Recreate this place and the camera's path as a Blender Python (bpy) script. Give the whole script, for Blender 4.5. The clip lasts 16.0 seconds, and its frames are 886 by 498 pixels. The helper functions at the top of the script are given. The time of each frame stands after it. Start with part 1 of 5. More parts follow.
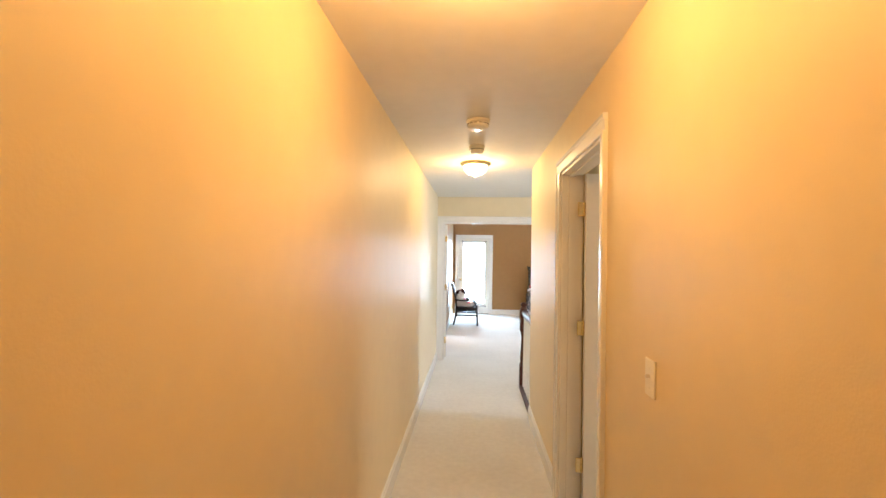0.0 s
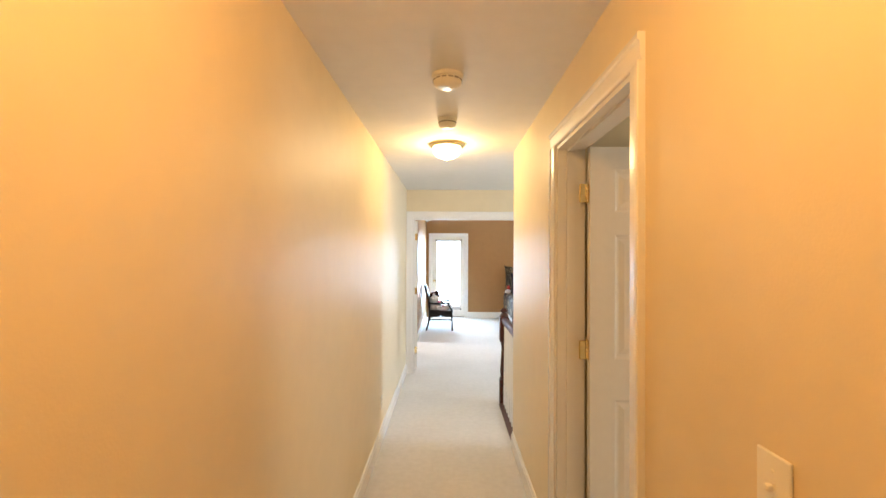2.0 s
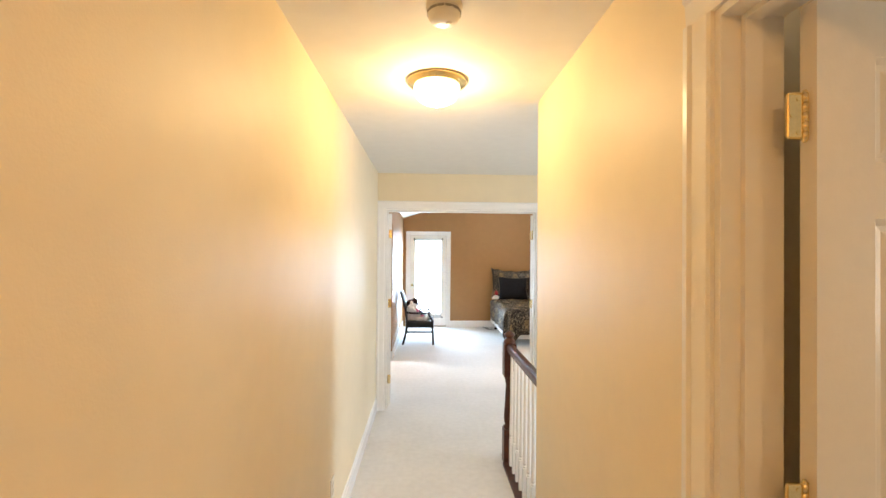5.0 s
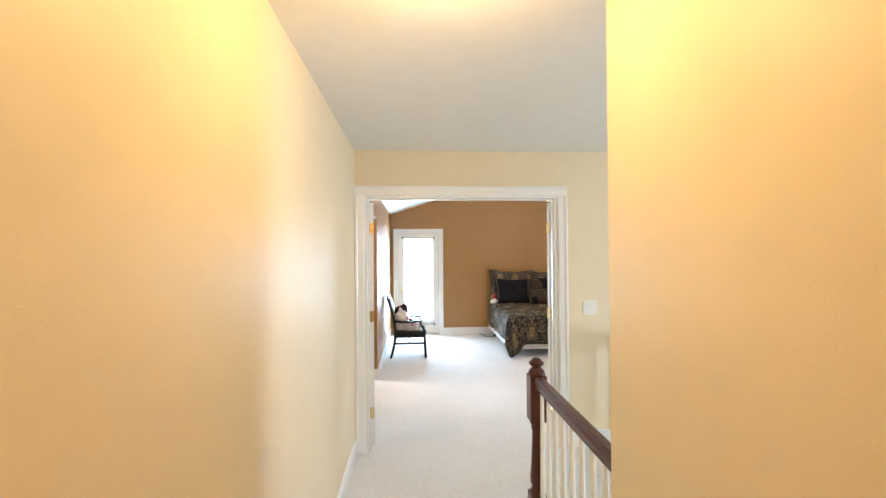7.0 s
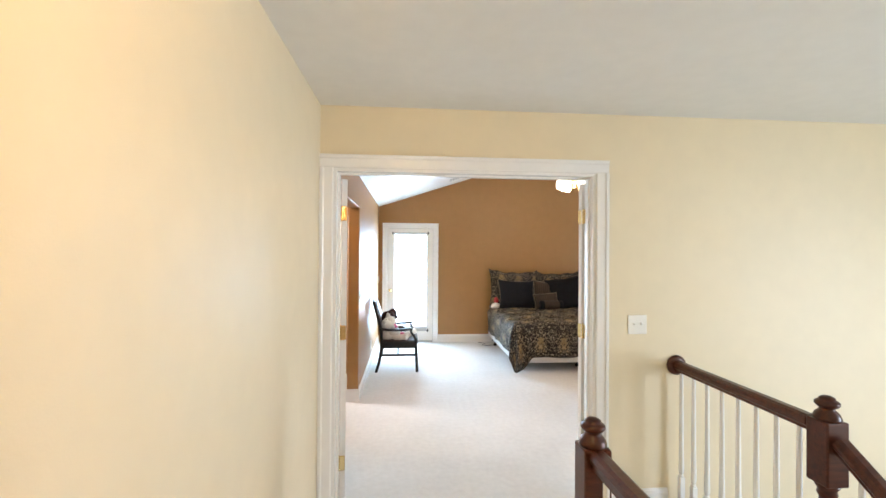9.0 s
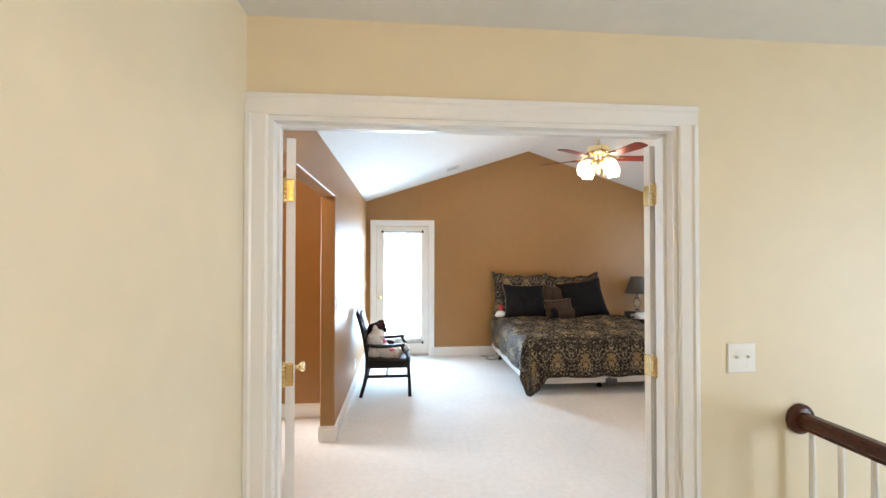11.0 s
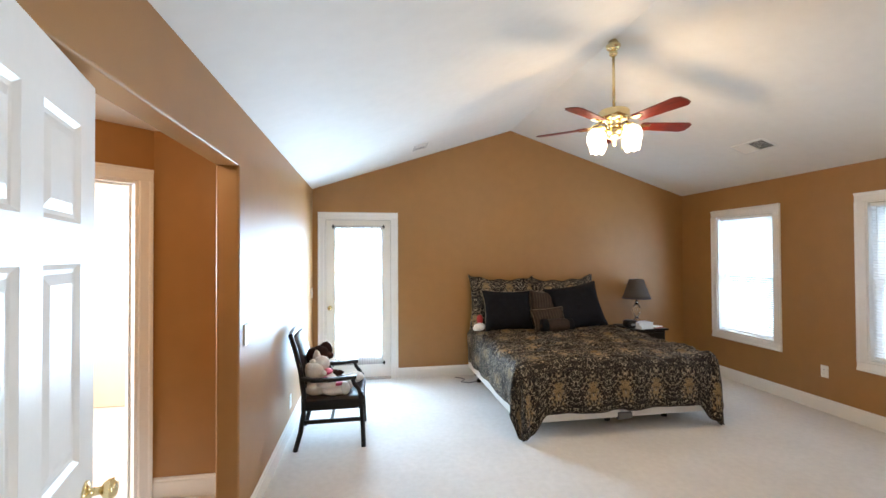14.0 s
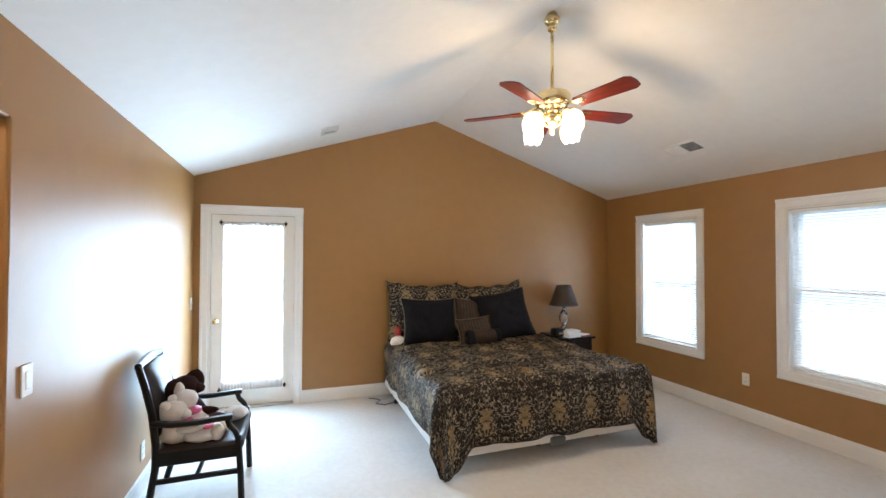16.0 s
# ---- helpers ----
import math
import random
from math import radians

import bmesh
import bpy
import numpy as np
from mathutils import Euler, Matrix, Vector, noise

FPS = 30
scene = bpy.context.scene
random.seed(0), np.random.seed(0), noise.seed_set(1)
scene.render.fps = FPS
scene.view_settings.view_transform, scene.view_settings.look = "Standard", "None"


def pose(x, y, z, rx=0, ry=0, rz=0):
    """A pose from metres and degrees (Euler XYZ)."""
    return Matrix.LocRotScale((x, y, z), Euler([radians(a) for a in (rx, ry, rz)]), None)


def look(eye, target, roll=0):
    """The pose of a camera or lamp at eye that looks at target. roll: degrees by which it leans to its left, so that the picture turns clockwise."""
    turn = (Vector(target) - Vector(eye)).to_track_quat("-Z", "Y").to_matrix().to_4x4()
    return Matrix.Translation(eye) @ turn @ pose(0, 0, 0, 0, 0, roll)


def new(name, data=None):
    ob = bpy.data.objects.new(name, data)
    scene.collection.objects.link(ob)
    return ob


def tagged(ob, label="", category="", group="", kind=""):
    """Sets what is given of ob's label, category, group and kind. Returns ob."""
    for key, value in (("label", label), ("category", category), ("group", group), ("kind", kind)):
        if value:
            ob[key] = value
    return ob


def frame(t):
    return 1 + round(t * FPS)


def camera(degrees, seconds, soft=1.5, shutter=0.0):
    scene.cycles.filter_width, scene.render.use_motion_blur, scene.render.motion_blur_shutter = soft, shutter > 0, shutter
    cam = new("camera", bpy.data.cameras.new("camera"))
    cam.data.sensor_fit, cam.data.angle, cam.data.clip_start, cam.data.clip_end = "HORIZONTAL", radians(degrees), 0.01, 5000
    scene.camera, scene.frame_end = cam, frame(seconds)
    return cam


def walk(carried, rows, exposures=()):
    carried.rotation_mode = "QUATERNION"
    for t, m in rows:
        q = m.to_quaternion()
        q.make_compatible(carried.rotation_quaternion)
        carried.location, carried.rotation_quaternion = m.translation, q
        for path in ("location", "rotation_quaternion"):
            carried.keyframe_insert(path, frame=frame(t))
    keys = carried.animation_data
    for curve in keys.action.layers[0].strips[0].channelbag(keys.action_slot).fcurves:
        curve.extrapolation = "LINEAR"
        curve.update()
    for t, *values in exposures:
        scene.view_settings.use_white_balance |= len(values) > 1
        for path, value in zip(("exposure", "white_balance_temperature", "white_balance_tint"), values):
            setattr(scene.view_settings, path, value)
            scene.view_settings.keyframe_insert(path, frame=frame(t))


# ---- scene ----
cam = camera(92.0, 16.0)
PATH = [
    (0, (0.507, 0.676, 1.568), (0.365, 2.67, 1.588), 0.8),
    (0.5, (0.52, 0.834, 1.564), (0.413, 2.831, 1.587), 1.0),
    (1, (0.522, 0.999, 1.569), (0.449, 2.997, 1.593), 1.0),
    (1.5, (0.528, 1.184, 1.57), (0.482, 3.184, 1.589), 0.6),
    (2, (0.536, 1.349, 1.567), (0.508, 3.348, 1.587), 0.3),
    (2.5, (0.535, 1.549, 1.57), (0.535, 3.549, 1.587), 0.0),
    (3, (0.531, 1.746, 1.575), (0.558, 3.746, 1.587), -0.1),
    (3.5, (0.519, 1.962, 1.577), (0.567, 3.962, 1.581), -0.2),
    (4, (0.5, 2.159, 1.573), (0.554, 4.158, 1.579), 0.2),
    (4.5, (0.477, 2.366, 1.573), (0.543, 4.364, 1.588), 0.4),
    (5, (0.47, 2.587, 1.587), (0.55, 4.586, 1.607), 0.5),
    (7.5, (0.448, 3.763, 1.566), (0.585, 5.758, 1.588), -0.5),
    (8, (0.472, 4.002, 1.561), (0.611, 5.997, 1.577), -0.4),
    (8.5, (0.484, 4.224, 1.555), (0.634, 6.219, 1.571), 0.1),
    (9, (0.489, 4.435, 1.551), (0.65, 6.429, 1.568), 0.4),
    (9.5, (0.494, 4.654, 1.549), (0.669, 6.646, 1.572), 0.6),
    (12, (0.575, 5.77, 1.521), (0.761, 7.761, 1.549), -0.3),
    (12.5, (0.579, 5.96, 1.522), (0.78, 7.95, 1.547), -0.2),
    (13, (0.585, 6.159, 1.528), (0.821, 8.145, 1.548), -0.1),
    (13.5, (0.608, 6.333, 1.537), (0.89, 8.313, 1.556), -0.1),
    (14, (0.67, 6.509, 1.529), (1.004, 8.48, 1.557), -0.3),
    (14.5, (0.73, 6.662, 1.526), (1.125, 8.622, 1.561), -0.4),
    (15, (0.784, 6.806, 1.539), (1.276, 8.744, 1.578), -0.2),
    (15.5, (0.828, 6.954, 1.539), (1.406, 8.868, 1.579), 0.2),
    (16, (0.883, 7.082, 1.542), (1.553, 8.965, 1.58), 0.2),
]
walk(cam, [(t, look(eye, target, roll)) for t, eye, target, roll in PATH],
     exposures=[(0.0, 0.06), (2.0, 0.08), (4.2, 0.14), (7.0, 0.04), (9.5, 0.0), (13.0, -0.21), (16.0, -0.31)])

# ---- light ----
world = bpy.data.worlds.new("sky")
world.use_nodes = True
scene.world = world
wn = world.node_tree
sky = wn.nodes.new("ShaderNodeTexSky")
sky.sky_type, sky.sun_disc = "NISHITA", False
sky.sun_elevation, sky.sun_rotation = radians(50), radians(90)
wn.links.new(sky.outputs[0], wn.nodes["Background"].inputs[0])
wn.nodes["Background"].inputs[1].default_value = 0.15

sun_data = bpy.data.lights.new("sun", "SUN")
sun_data.energy, sun_data.angle, sun_data.color = 1.0, radians(12), (1.0, 0.95, 0.88)
sun = new("sun", sun_data)
sun.matrix_world = look((8, 6, 12), (8 - 0.64, 6, 12 - 0.77))


def window_light(name, eye, target, width, height, watts, colour, spread=150):
    """Daylight that enters through an opening; also the side room's added fill."""
    d = bpy.data.lights.new(name, "AREA")
    d.shape, d.size, d.size_y, d.energy, d.color = "RECTANGLE", width, height, watts, colour
    d.spread = radians(spread)
    ob = new(name, d)
    ob.matrix_world = look(eye, target)
    return ob


DAY = (0.53, 0.755, 1.0)
window_light("daylight_east_small", (5.55, 10.45, 1.20), (3.9, 11.75, 1.3), 1.5, 2.4, 150, DAY)
window_light("daylight_east_wide", (5.36, 9.05, 1.10), (0, 9.6, 2.6), 2.0, 2.6, 54, DAY)
window_light("daylight_garden_door", (0.53, 12.30, 1.02), (0.53, 7.2, -0.2), 0.90, 2.0, 178, DAY, 145)
window_light("daylight_bath", (-3.30, 9.9, 1.5), (0, 9.9, 1.5), 1.2, 1.3, 165, (0.95, 0.96, 1.0))
window_light("daylight_foyer", (5.55, 4.3, 0.9), (0, 4.6, -0.6), 1.2, 2.4, 158, (0.69, 0.815, 1.0))
# Added warm fill to brighten the open side door; its source is unseen.
window_light("fill_side_room", (4.55, 2.2, 1.5), (0, 2.2, 1.5), 1.0, 1.2, 20, (1.0, 0.91, 0.78))


def bulb(name, place, watts, colour, radius):
    d = bpy.data.lights.new(name, "POINT")
    d.energy, d.color, d.shadow_soft_size = watts, colour, radius
    ob = new(name, d)
    ob.location = place
    return ob


bulb("hall_bulb_front", (0.52, 1.75, 2.265), 17.0, (1.0, 0.48, 0.116), 0.07)
bulb("hall_bulb_rear", (0.515, 4.59, 2.265), 14.8, (1.0, 0.67, 0.30), 0.07)
bulb("nook_bulb", (-0.52, 7.92, 2.16), 20, (1.0, 0.62, 0.30), 0.06)
bulb("fan_bulb", (2.49, 9.47, 2.27), 34, (1.0, 0.72, 0.44), 0.075)


# ---- materials ----
def material(name, colour, rough=0.6, metal=0.0, vary=0.08, scale=3.0, grain=60.0, bump=0.06, bump_scale=250.0,
             coords="Object", spread=0.0, **inputs):
    """A painted or plain surface: two scales of colour variation and a fine relief."""
    m = bpy.data.materials.new(name)
    m.use_nodes = True
    nt = m.node_tree
    n, l = nt.nodes, nt.links
    b = n["Principled BSDF"]
    b.inputs["Roughness"].default_value = rough
    b.inputs["Metallic"].default_value = metal
    for k, v in inputs.items():
        b.inputs[k.replace("_", " ")].default_value = v
    tc = n.new("ShaderNodeTexCoord")
    a = n.new("ShaderNodeTexNoise")
    a.inputs["Scale"].default_value, a.inputs["Detail"].default_value = scale, 3
    g = n.new("ShaderNodeTexNoise")
    g.inputs["Scale"].default_value, g.inputs["Detail"].default_value = grain, 2
    l.new(tc.outputs[coords], a.inputs["Vector"])
    l.new(tc.outputs[coords], g.inputs["Vector"])
    add = n.new("ShaderNodeMath")
    add.operation = "ADD"
    l.new(a.outputs["Fac"], add.inputs[0])
    l.new(g.outputs["Fac"], add.inputs[1])
    rng = n.new("ShaderNodeMapRange")
    rng.inputs["From Min"].default_value, rng.inputs["From Max"].default_value = 0.6, 1.4
    rng.inputs["To Min"].default_value, rng.inputs["To Max"].default_value = 1 - vary, 1 + vary
    l.new(add.outputs[0], rng.inputs["Value"])
    hsv = n.new("ShaderNodeHueSaturation")
    hsv.inputs["Color"].default_value = (*colour, 1)
    l.new(rng.outputs[0], hsv.inputs["Value"])
    if spread:
        info = n.new("ShaderNodeObjectInfo")
        r2 = n.new("ShaderNodeMapRange")
        r2.inputs["To Min"].default_value, r2.inputs["To Max"].default_value = 1 - spread, 1 + spread
        l.new(info.outputs["Random"], r2.inputs["Value"])
        l.new(r2.outputs[0], hsv.inputs["Saturation"])
    l.new(hsv.outputs[0], b.inputs["Base Color"])
    if bump:
        t = n.new("ShaderNodeTexNoise")
        t.inputs["Scale"].default_value, t.inputs["Detail"].default_value = bump_scale, 3
        l.new(tc.outputs[coords], t.inputs["Vector"])
        bp = n.new("ShaderNodeBump")
        bp.inputs["Strength"].default_value, bp.inputs["Distance"].default_value = bump, 0.004
        l.new(t.outputs["Fac"], bp.inputs["Height"])
        l.new(bp.outputs[0], b.inputs["Normal"])
    return m


def wood(name, dark, light, rough=0.3, along="x", gloss=0.25):
    m = bpy.data.materials.new(name)
    m.use_nodes = True
    nt = m.node_tree
    n, l = nt.nodes, nt.links
    b = n["Principled BSDF"]
    b.inputs["Roughness"].default_value = rough
    b.inputs["Coat Weight"].default_value = gloss
    b.inputs["Specular IOR Level"].default_value = 0.2 + gloss
    tc = n.new("ShaderNodeTexCoord")
    mp = n.new("ShaderNodeMapping")
    mp.inputs["Scale"].default_value = (4, 40, 40) if along == "x" else (40, 40, 4)
    w = n.new("ShaderNodeTexNoise")
    w.inputs["Scale"].default_value, w.inputs["Detail"].default_value, w.inputs["Distortion"].default_value = 1.6, 6, 0.6
    ramp = n.new("ShaderNodeValToRGB")
    ramp.color_ramp.elements[0].position, ramp.color_ramp.elements[0].color = 0.3, (*dark, 1)
    ramp.color_ramp.elements[1].position, ramp.color_ramp.elements[1].color = 0.75, (*light, 1)
    bp = n.new("ShaderNodeBump")
    bp.inputs["Strength"].default_value, bp.inputs["Distance"].default_value = 0.08, 0.002
    l.new(tc.outputs["Object"], mp.inputs["Vector"])
    l.new(mp.outputs[0], w.inputs["Vector"])
    l.new(w.outputs["Fac"], ramp.inputs[0])
    l.new(ramp.outputs[0], b.inputs["Base Color"])
    l.new(w.outputs["Fac"], bp.inputs["Height"])
    l.new(bp.outputs[0], b.inputs["Normal"])
    return m


def carpet_material():
    """Cut-pile carpet: tufts as relief, with broad vacuum and tread marks."""
    m = bpy.data.materials.new("cut_pile_carpet")
    m.use_nodes = True
    nt = m.node_tree
    n, l = nt.nodes, nt.links
    b = n["Principled BSDF"]
    b.inputs["Roughness"].default_value = 0.95
    b.inputs["Sheen Weight"].default_value = 0.25
    tc = n.new("ShaderNodeTexCoord")
    big = n.new("ShaderNodeTexNoise")
    big.inputs["Scale"].default_value, big.inputs["Detail"].default_value = 1.7, 4
    mid = n.new("ShaderNodeTexNoise")
    mid.inputs["Scale"].default_value, mid.inputs["Detail"].default_value = 22, 3
    tuft = n.new("ShaderNodeTexVoronoi")
    tuft.inputs["Scale"].default_value = 190
    for t in (big, mid, tuft):
        l.new(tc.outputs["Object"], t.inputs["Vector"])
    ramp = n.new("ShaderNodeValToRGB")
    ramp.color_ramp.elements[0].position, ramp.color_ramp.elements[0].color = 0.3, (0.65, 0.637, 0.615, 1)
    ramp.color_ramp.elements[1].position, ramp.color_ramp.elements[1].color = 0.7, (0.79, 0.777, 0.755, 1)
    mix = n.new("ShaderNodeMath")
    mix.operation = "MULTIPLY_ADD"
    mix.inputs[1].default_value = 0.45
    half = n.new("ShaderNodeMath")
    half.operation = "MULTIPLY"
    half.inputs[1].default_value = 0.55
    l.new(mid.outputs["Fac"], mix.inputs[0])
    l.new(big.outputs["Fac"], half.inputs[0])
    l.new(half.outputs[0], mix.inputs[2])
    l.new(mix.outputs[0], ramp.inputs[0])
    l.new(ramp.outputs[0], b.inputs["Base Color"])
    bp = n.new("ShaderNodeBump")
    bp.inputs["Strength"].default_value, bp.inputs["Distance"].default_value = 0.22, 0.004
    l.new(tuft.outputs["Distance"], bp.inputs["Height"])
    bp2 = n.new("ShaderNodeBump")
    bp2.inputs["Strength"].default_value, bp2.inputs["Distance"].default_value = 0.12, 0.010
    l.new(mid.outputs["Fac"], bp2.inputs["Height"])
    l.new(bp.outputs[0], bp2.inputs["Normal"])
    l.new(bp2.outputs[0], b.inputs["Normal"])
    return m


def damask_material(name="damask_cloth"):
    """Woven damask: mirrored, staggered leaf medallions in bronze and grey on near-black, laid by the cloth's own UV (metres)."""
    m = bpy.data.materials.new(name)
    m.use_nodes = True
    nt = m.node_tree
    n, l = nt.nodes, nt.links
    b = n["Principled BSDF"]
    b.inputs["Roughness"].default_value = 0.62
    b.inputs["Specular IOR Level"].default_value = 0.27

    def calc(op, a, c=None, d=None):
        x = n.new("ShaderNodeMath")
        x.operation = op
        for i, v in enumerate((a, c, d)):
            if v is None:
                continue
            if isinstance(v, (int, float)):
                x.inputs[i].default_value = v
            else:
                l.new(v, x.inputs[i])
        return x.outputs[0]

    uv = n.new("ShaderNodeUVMap")
    uv.uv_map = "cloth"
    sep = n.new("ShaderNodeSeparateXYZ")
    l.new(uv.outputs[0], sep.inputs[0])
    u = calc("DIVIDE", sep.outputs["X"], 0.30)
    v = calc("DIVIDE", sep.outputs["Y"], 0.40)
    row = calc("MULTIPLY", calc("MODULO", calc("FLOOR", v), 2.0), 0.5)
    fu = calc("ABSOLUTE", calc("SUBTRACT", calc("FRACT", calc("ADD", u, row)), 0.5))
    fv = calc("FRACT", v)
    comb = n.new("ShaderNodeCombineXYZ")
    l.new(fu, comb.inputs[0])
    l.new(calc("MULTIPLY", fv, 1.33), comb.inputs[1])
    leaf = n.new("ShaderNodeTexNoise")
    leaf.inputs["Scale"].default_value, leaf.inputs["Detail"].default_value = 9.5, 4.5
    leaf.inputs["Distortion"].default_value = 1.4
    l.new(comb.outputs[0], leaf.inputs["Vector"])
    fine = n.new("ShaderNodeTexNoise")
    fine.inputs["Scale"].default_value, fine.inputs["Detail"].default_value = 14.0, 5.5
    fine.inputs["Distortion"].default_value = 1.6
    l.new(comb.outputs[0], fine.inputs["Vector"])
    # medallion: an oval of warmer thread round the middle of each repeat
    dv = calc("MULTIPLY", calc("SUBTRACT", fv, 0.5), 0.85)
    dist = calc("SQRT", calc("ADD", calc("MULTIPLY", fu, fu), calc("MULTIPLY", dv, dv)))
    oval = calc("SUBTRACT", 0.34, dist)
    medal = calc("ADD", calc("MULTIPLY", oval, 1.1), calc("SUBTRACT", leaf.outputs["Fac"], 0.5))
    gold = n.new("ShaderNodeMapRange")
    gold.inputs["From Min"].default_value, gold.inputs["From Max"].default_value = 0.02, 0.27
    l.new(medal, gold.inputs["Value"])
    scroll = n.new("ShaderNodeMapRange")
    scroll.inputs["From Min"].default_value, scroll.inputs["From Max"].default_value = 0.54, 0.64
    l.new(calc("ADD", fine.outputs["Fac"], calc("MULTIPLY", gold.outputs[0], 0.16)), scroll.inputs["Value"])
    thread = n.new("ShaderNodeTexNoise")
    thread.inputs["Scale"].default_value, thread.inputs["Detail"].default_value = 420, 1
    l.new(uv.outputs[0], thread.inputs["Vector"])
    worn = n.new("ShaderNodeTexNoise")
    worn.inputs["Scale"].default_value, worn.inputs["Detail"].default_value = 5.0, 2
    l.new(uv.outputs[0], worn.inputs["Vector"])
    c1 = n.new("ShaderNodeMix")
    c1.data_type = "RGBA"
    c1.inputs["A"].default_value = (0.45, 0.385, 0.285, 1)
    c1.inputs["B"].default_value = (0.29, 0.195, 0.090, 1)
    l.new(gold.outputs[0], c1.inputs["Factor"])
    c2 = n.new("ShaderNodeMix")
    c2.data_type = "RGBA"
    c2.inputs["A"].default_value = (0.009, 0.0055, 0.0035, 1)
    lit = calc("ADD", calc("MULTIPLY", thread.outputs["Fac"], 0.7), calc("MULTIPLY", worn.outputs["Fac"], 1.1))
    l.new(calc("MULTIPLY", scroll.outputs[0], lit), c2.inputs["Factor"])
    l.new(c1.outputs["Result"], c2.inputs["B"])
    l.new(c2.outputs["Result"], b.inputs["Base Color"])
    shine = n.new("ShaderNodeMapRange")
    shine.inputs["To Min"].default_value, shine.inputs["To Max"].default_value = 0.50, 0.32
    l.new(scroll.outputs[0], shine.inputs["Value"])
    l.new(shine.outputs[0], b.inputs["Roughness"])
    bp = n.new("ShaderNodeBump")
    bp.inputs["Strength"].default_value, bp.inputs["Distance"].default_value = 0.35, 0.002
    l.new(calc("ADD", calc("ADD", gold.outputs[0], scroll.outputs[0]), thread.outputs["Fac"]), bp.inputs["Height"])
    # puckers of the quilting, drawn out across the bed
    mp = n.new("ShaderNodeMapping")
    mp.inputs["Scale"].default_value = (1.0, 2.1, 1.0)
    l.new(uv.outputs[0], mp.inputs["Vector"])
    crease = n.new("ShaderNodeTexNoise")
    crease.inputs["Scale"].default_value, crease.inputs["Detail"].default_value = 9.0, 2.5
    crease.inputs["Distortion"].default_value = 0.7
    l.new(mp.outputs[0], crease.inputs["Vector"])
    bq = n.new("ShaderNodeBump")
    bq.inputs["Strength"].default_value, bq.inputs["Distance"].default_value = 0.75, 0.045
    l.new(crease.outputs["Fac"], bq.inputs["Height"])
    l.new(bp.outputs[0], bq.inputs["Normal"])
    l.new(bq.outputs[0], b.inputs["Normal"])
    return m


def striped_material():
    """Dark brown cloth with fine bronze stripes by the cloth's UV (metres)."""
    m = material("brown_striped_cloth", (0.040, 0.026, 0.018), 0.65, vary=0.3, scale=30, grain=220, bump=0.3, bump_scale=380, Specular_IOR_Level=0.25)
    n, l = m.node_tree.nodes, m.node_tree.links
    b = n["Principled BSDF"]
    base = b.inputs["Base Color"].links[0].from_socket
    uv = n.new("ShaderNodeUVMap")
    uv.uv_map = "cloth"
    w = n.new("ShaderNodeTexWave")
    w.bands_direction = "X"
    w.inputs["Scale"].default_value = 9.0
    w.inputs["Distortion"].default_value = 0.4
    l.new(uv.outputs[0], w.inputs["Vector"])
    ramp = n.new("ShaderNodeMapRange")
    ramp.inputs["From Min"].default_value, ramp.inputs["From Max"].default_value = 0.70, 0.85
    l.new(w.outputs["Fac"], ramp.inputs["Value"])
    mix = n.new("ShaderNodeMix")
    mix.data_type = "RGBA"
    mix.inputs["B"].default_value = (0.062, 0.045, 0.032, 1)
    l.new(ramp.outputs[0], mix.inputs["Factor"])
    l.new(base, mix.inputs["A"])
    l.new(mix.outputs["Result"], b.inputs["Base Color"])
    return m


def glass_material(name, colour=(1, 1, 1), rough=0.0):
    m = bpy.data.materials.new(name)
    m.use_nodes = True
    b = m.node_tree.nodes["Principled BSDF"]
    b.inputs["Base Color"].default_value = (*colour, 1)
    b.inputs["Roughness"].default_value = rough
    b.inputs["Transmission Weight"].default_value = 1.0
    b.inputs["IOR"].default_value = 1.45
    return m


def glow_material(name, colour, strength):
    m = bpy.data.materials.new(name)
    m.use_nodes = True
    b = m.node_tree.nodes["Principled BSDF"]
    b.inputs["Base Color"].default_value = (0.9, 0.88, 0.84, 1)
    b.inputs["Roughness"].default_value = 0.25
    b.inputs["Emission Color"].default_value = (*colour, 1)
    b.inputs["Emission Strength"].default_value = strength
    return m


CREAM = material("cream_wall_paint", (0.79, 0.68, 0.480), 0.50, vary=0.03, scale=1.2, grain=9, bump=0.10, bump_scale=180)
TAN = material("tan_wall_paint", (0.355, 0.181, 0.059), 0.43, vary=0.05, scale=1.0, grain=8, bump=0.10, bump_scale=180)
BATH = material("peach_wall_paint", (0.80, 0.66, 0.50), 0.5, vary=0.03, scale=1.2, grain=9)
CEIL = material("white_ceiling_paint", (0.81, 0.795, 0.76), 0.7, vary=0.03, scale=0.8, grain=12, bump=0.15, bump_scale=140)
TRIM = material("white_gloss_trim", (0.86, 0.85, 0.83), 0.26, vary=0.02, scale=2, grain=20, bump=0.03, bump_scale=90)
DOOR = material("white_door_paint", (0.83, 0.81, 0.77), 0.28, vary=0.025, scale=2, grain=30, bump=0.06, bump_scale=120)
PLASTIC = material("ivory_plastic", (0.86, 0.84, 0.78), 0.3, vary=0.015, bump=0.01)
BRASS = material("polished_brass", (0.85, 0.70, 0.39), 0.20, 1.0, vary=0.10, scale=25, grain=160, bump=0.02)
CHROME = material("brushed_nickel", (0.62, 0.60, 0.57), 0.25, 1.0, vary=0.06, scale=20, bump=0.02)
BLACK_METAL = material("black_iron", (0.02, 0.02, 0.022), 0.4, 0.6, vary=0.2, scale=30, bump=0.04)
CARPET = carpet_material()
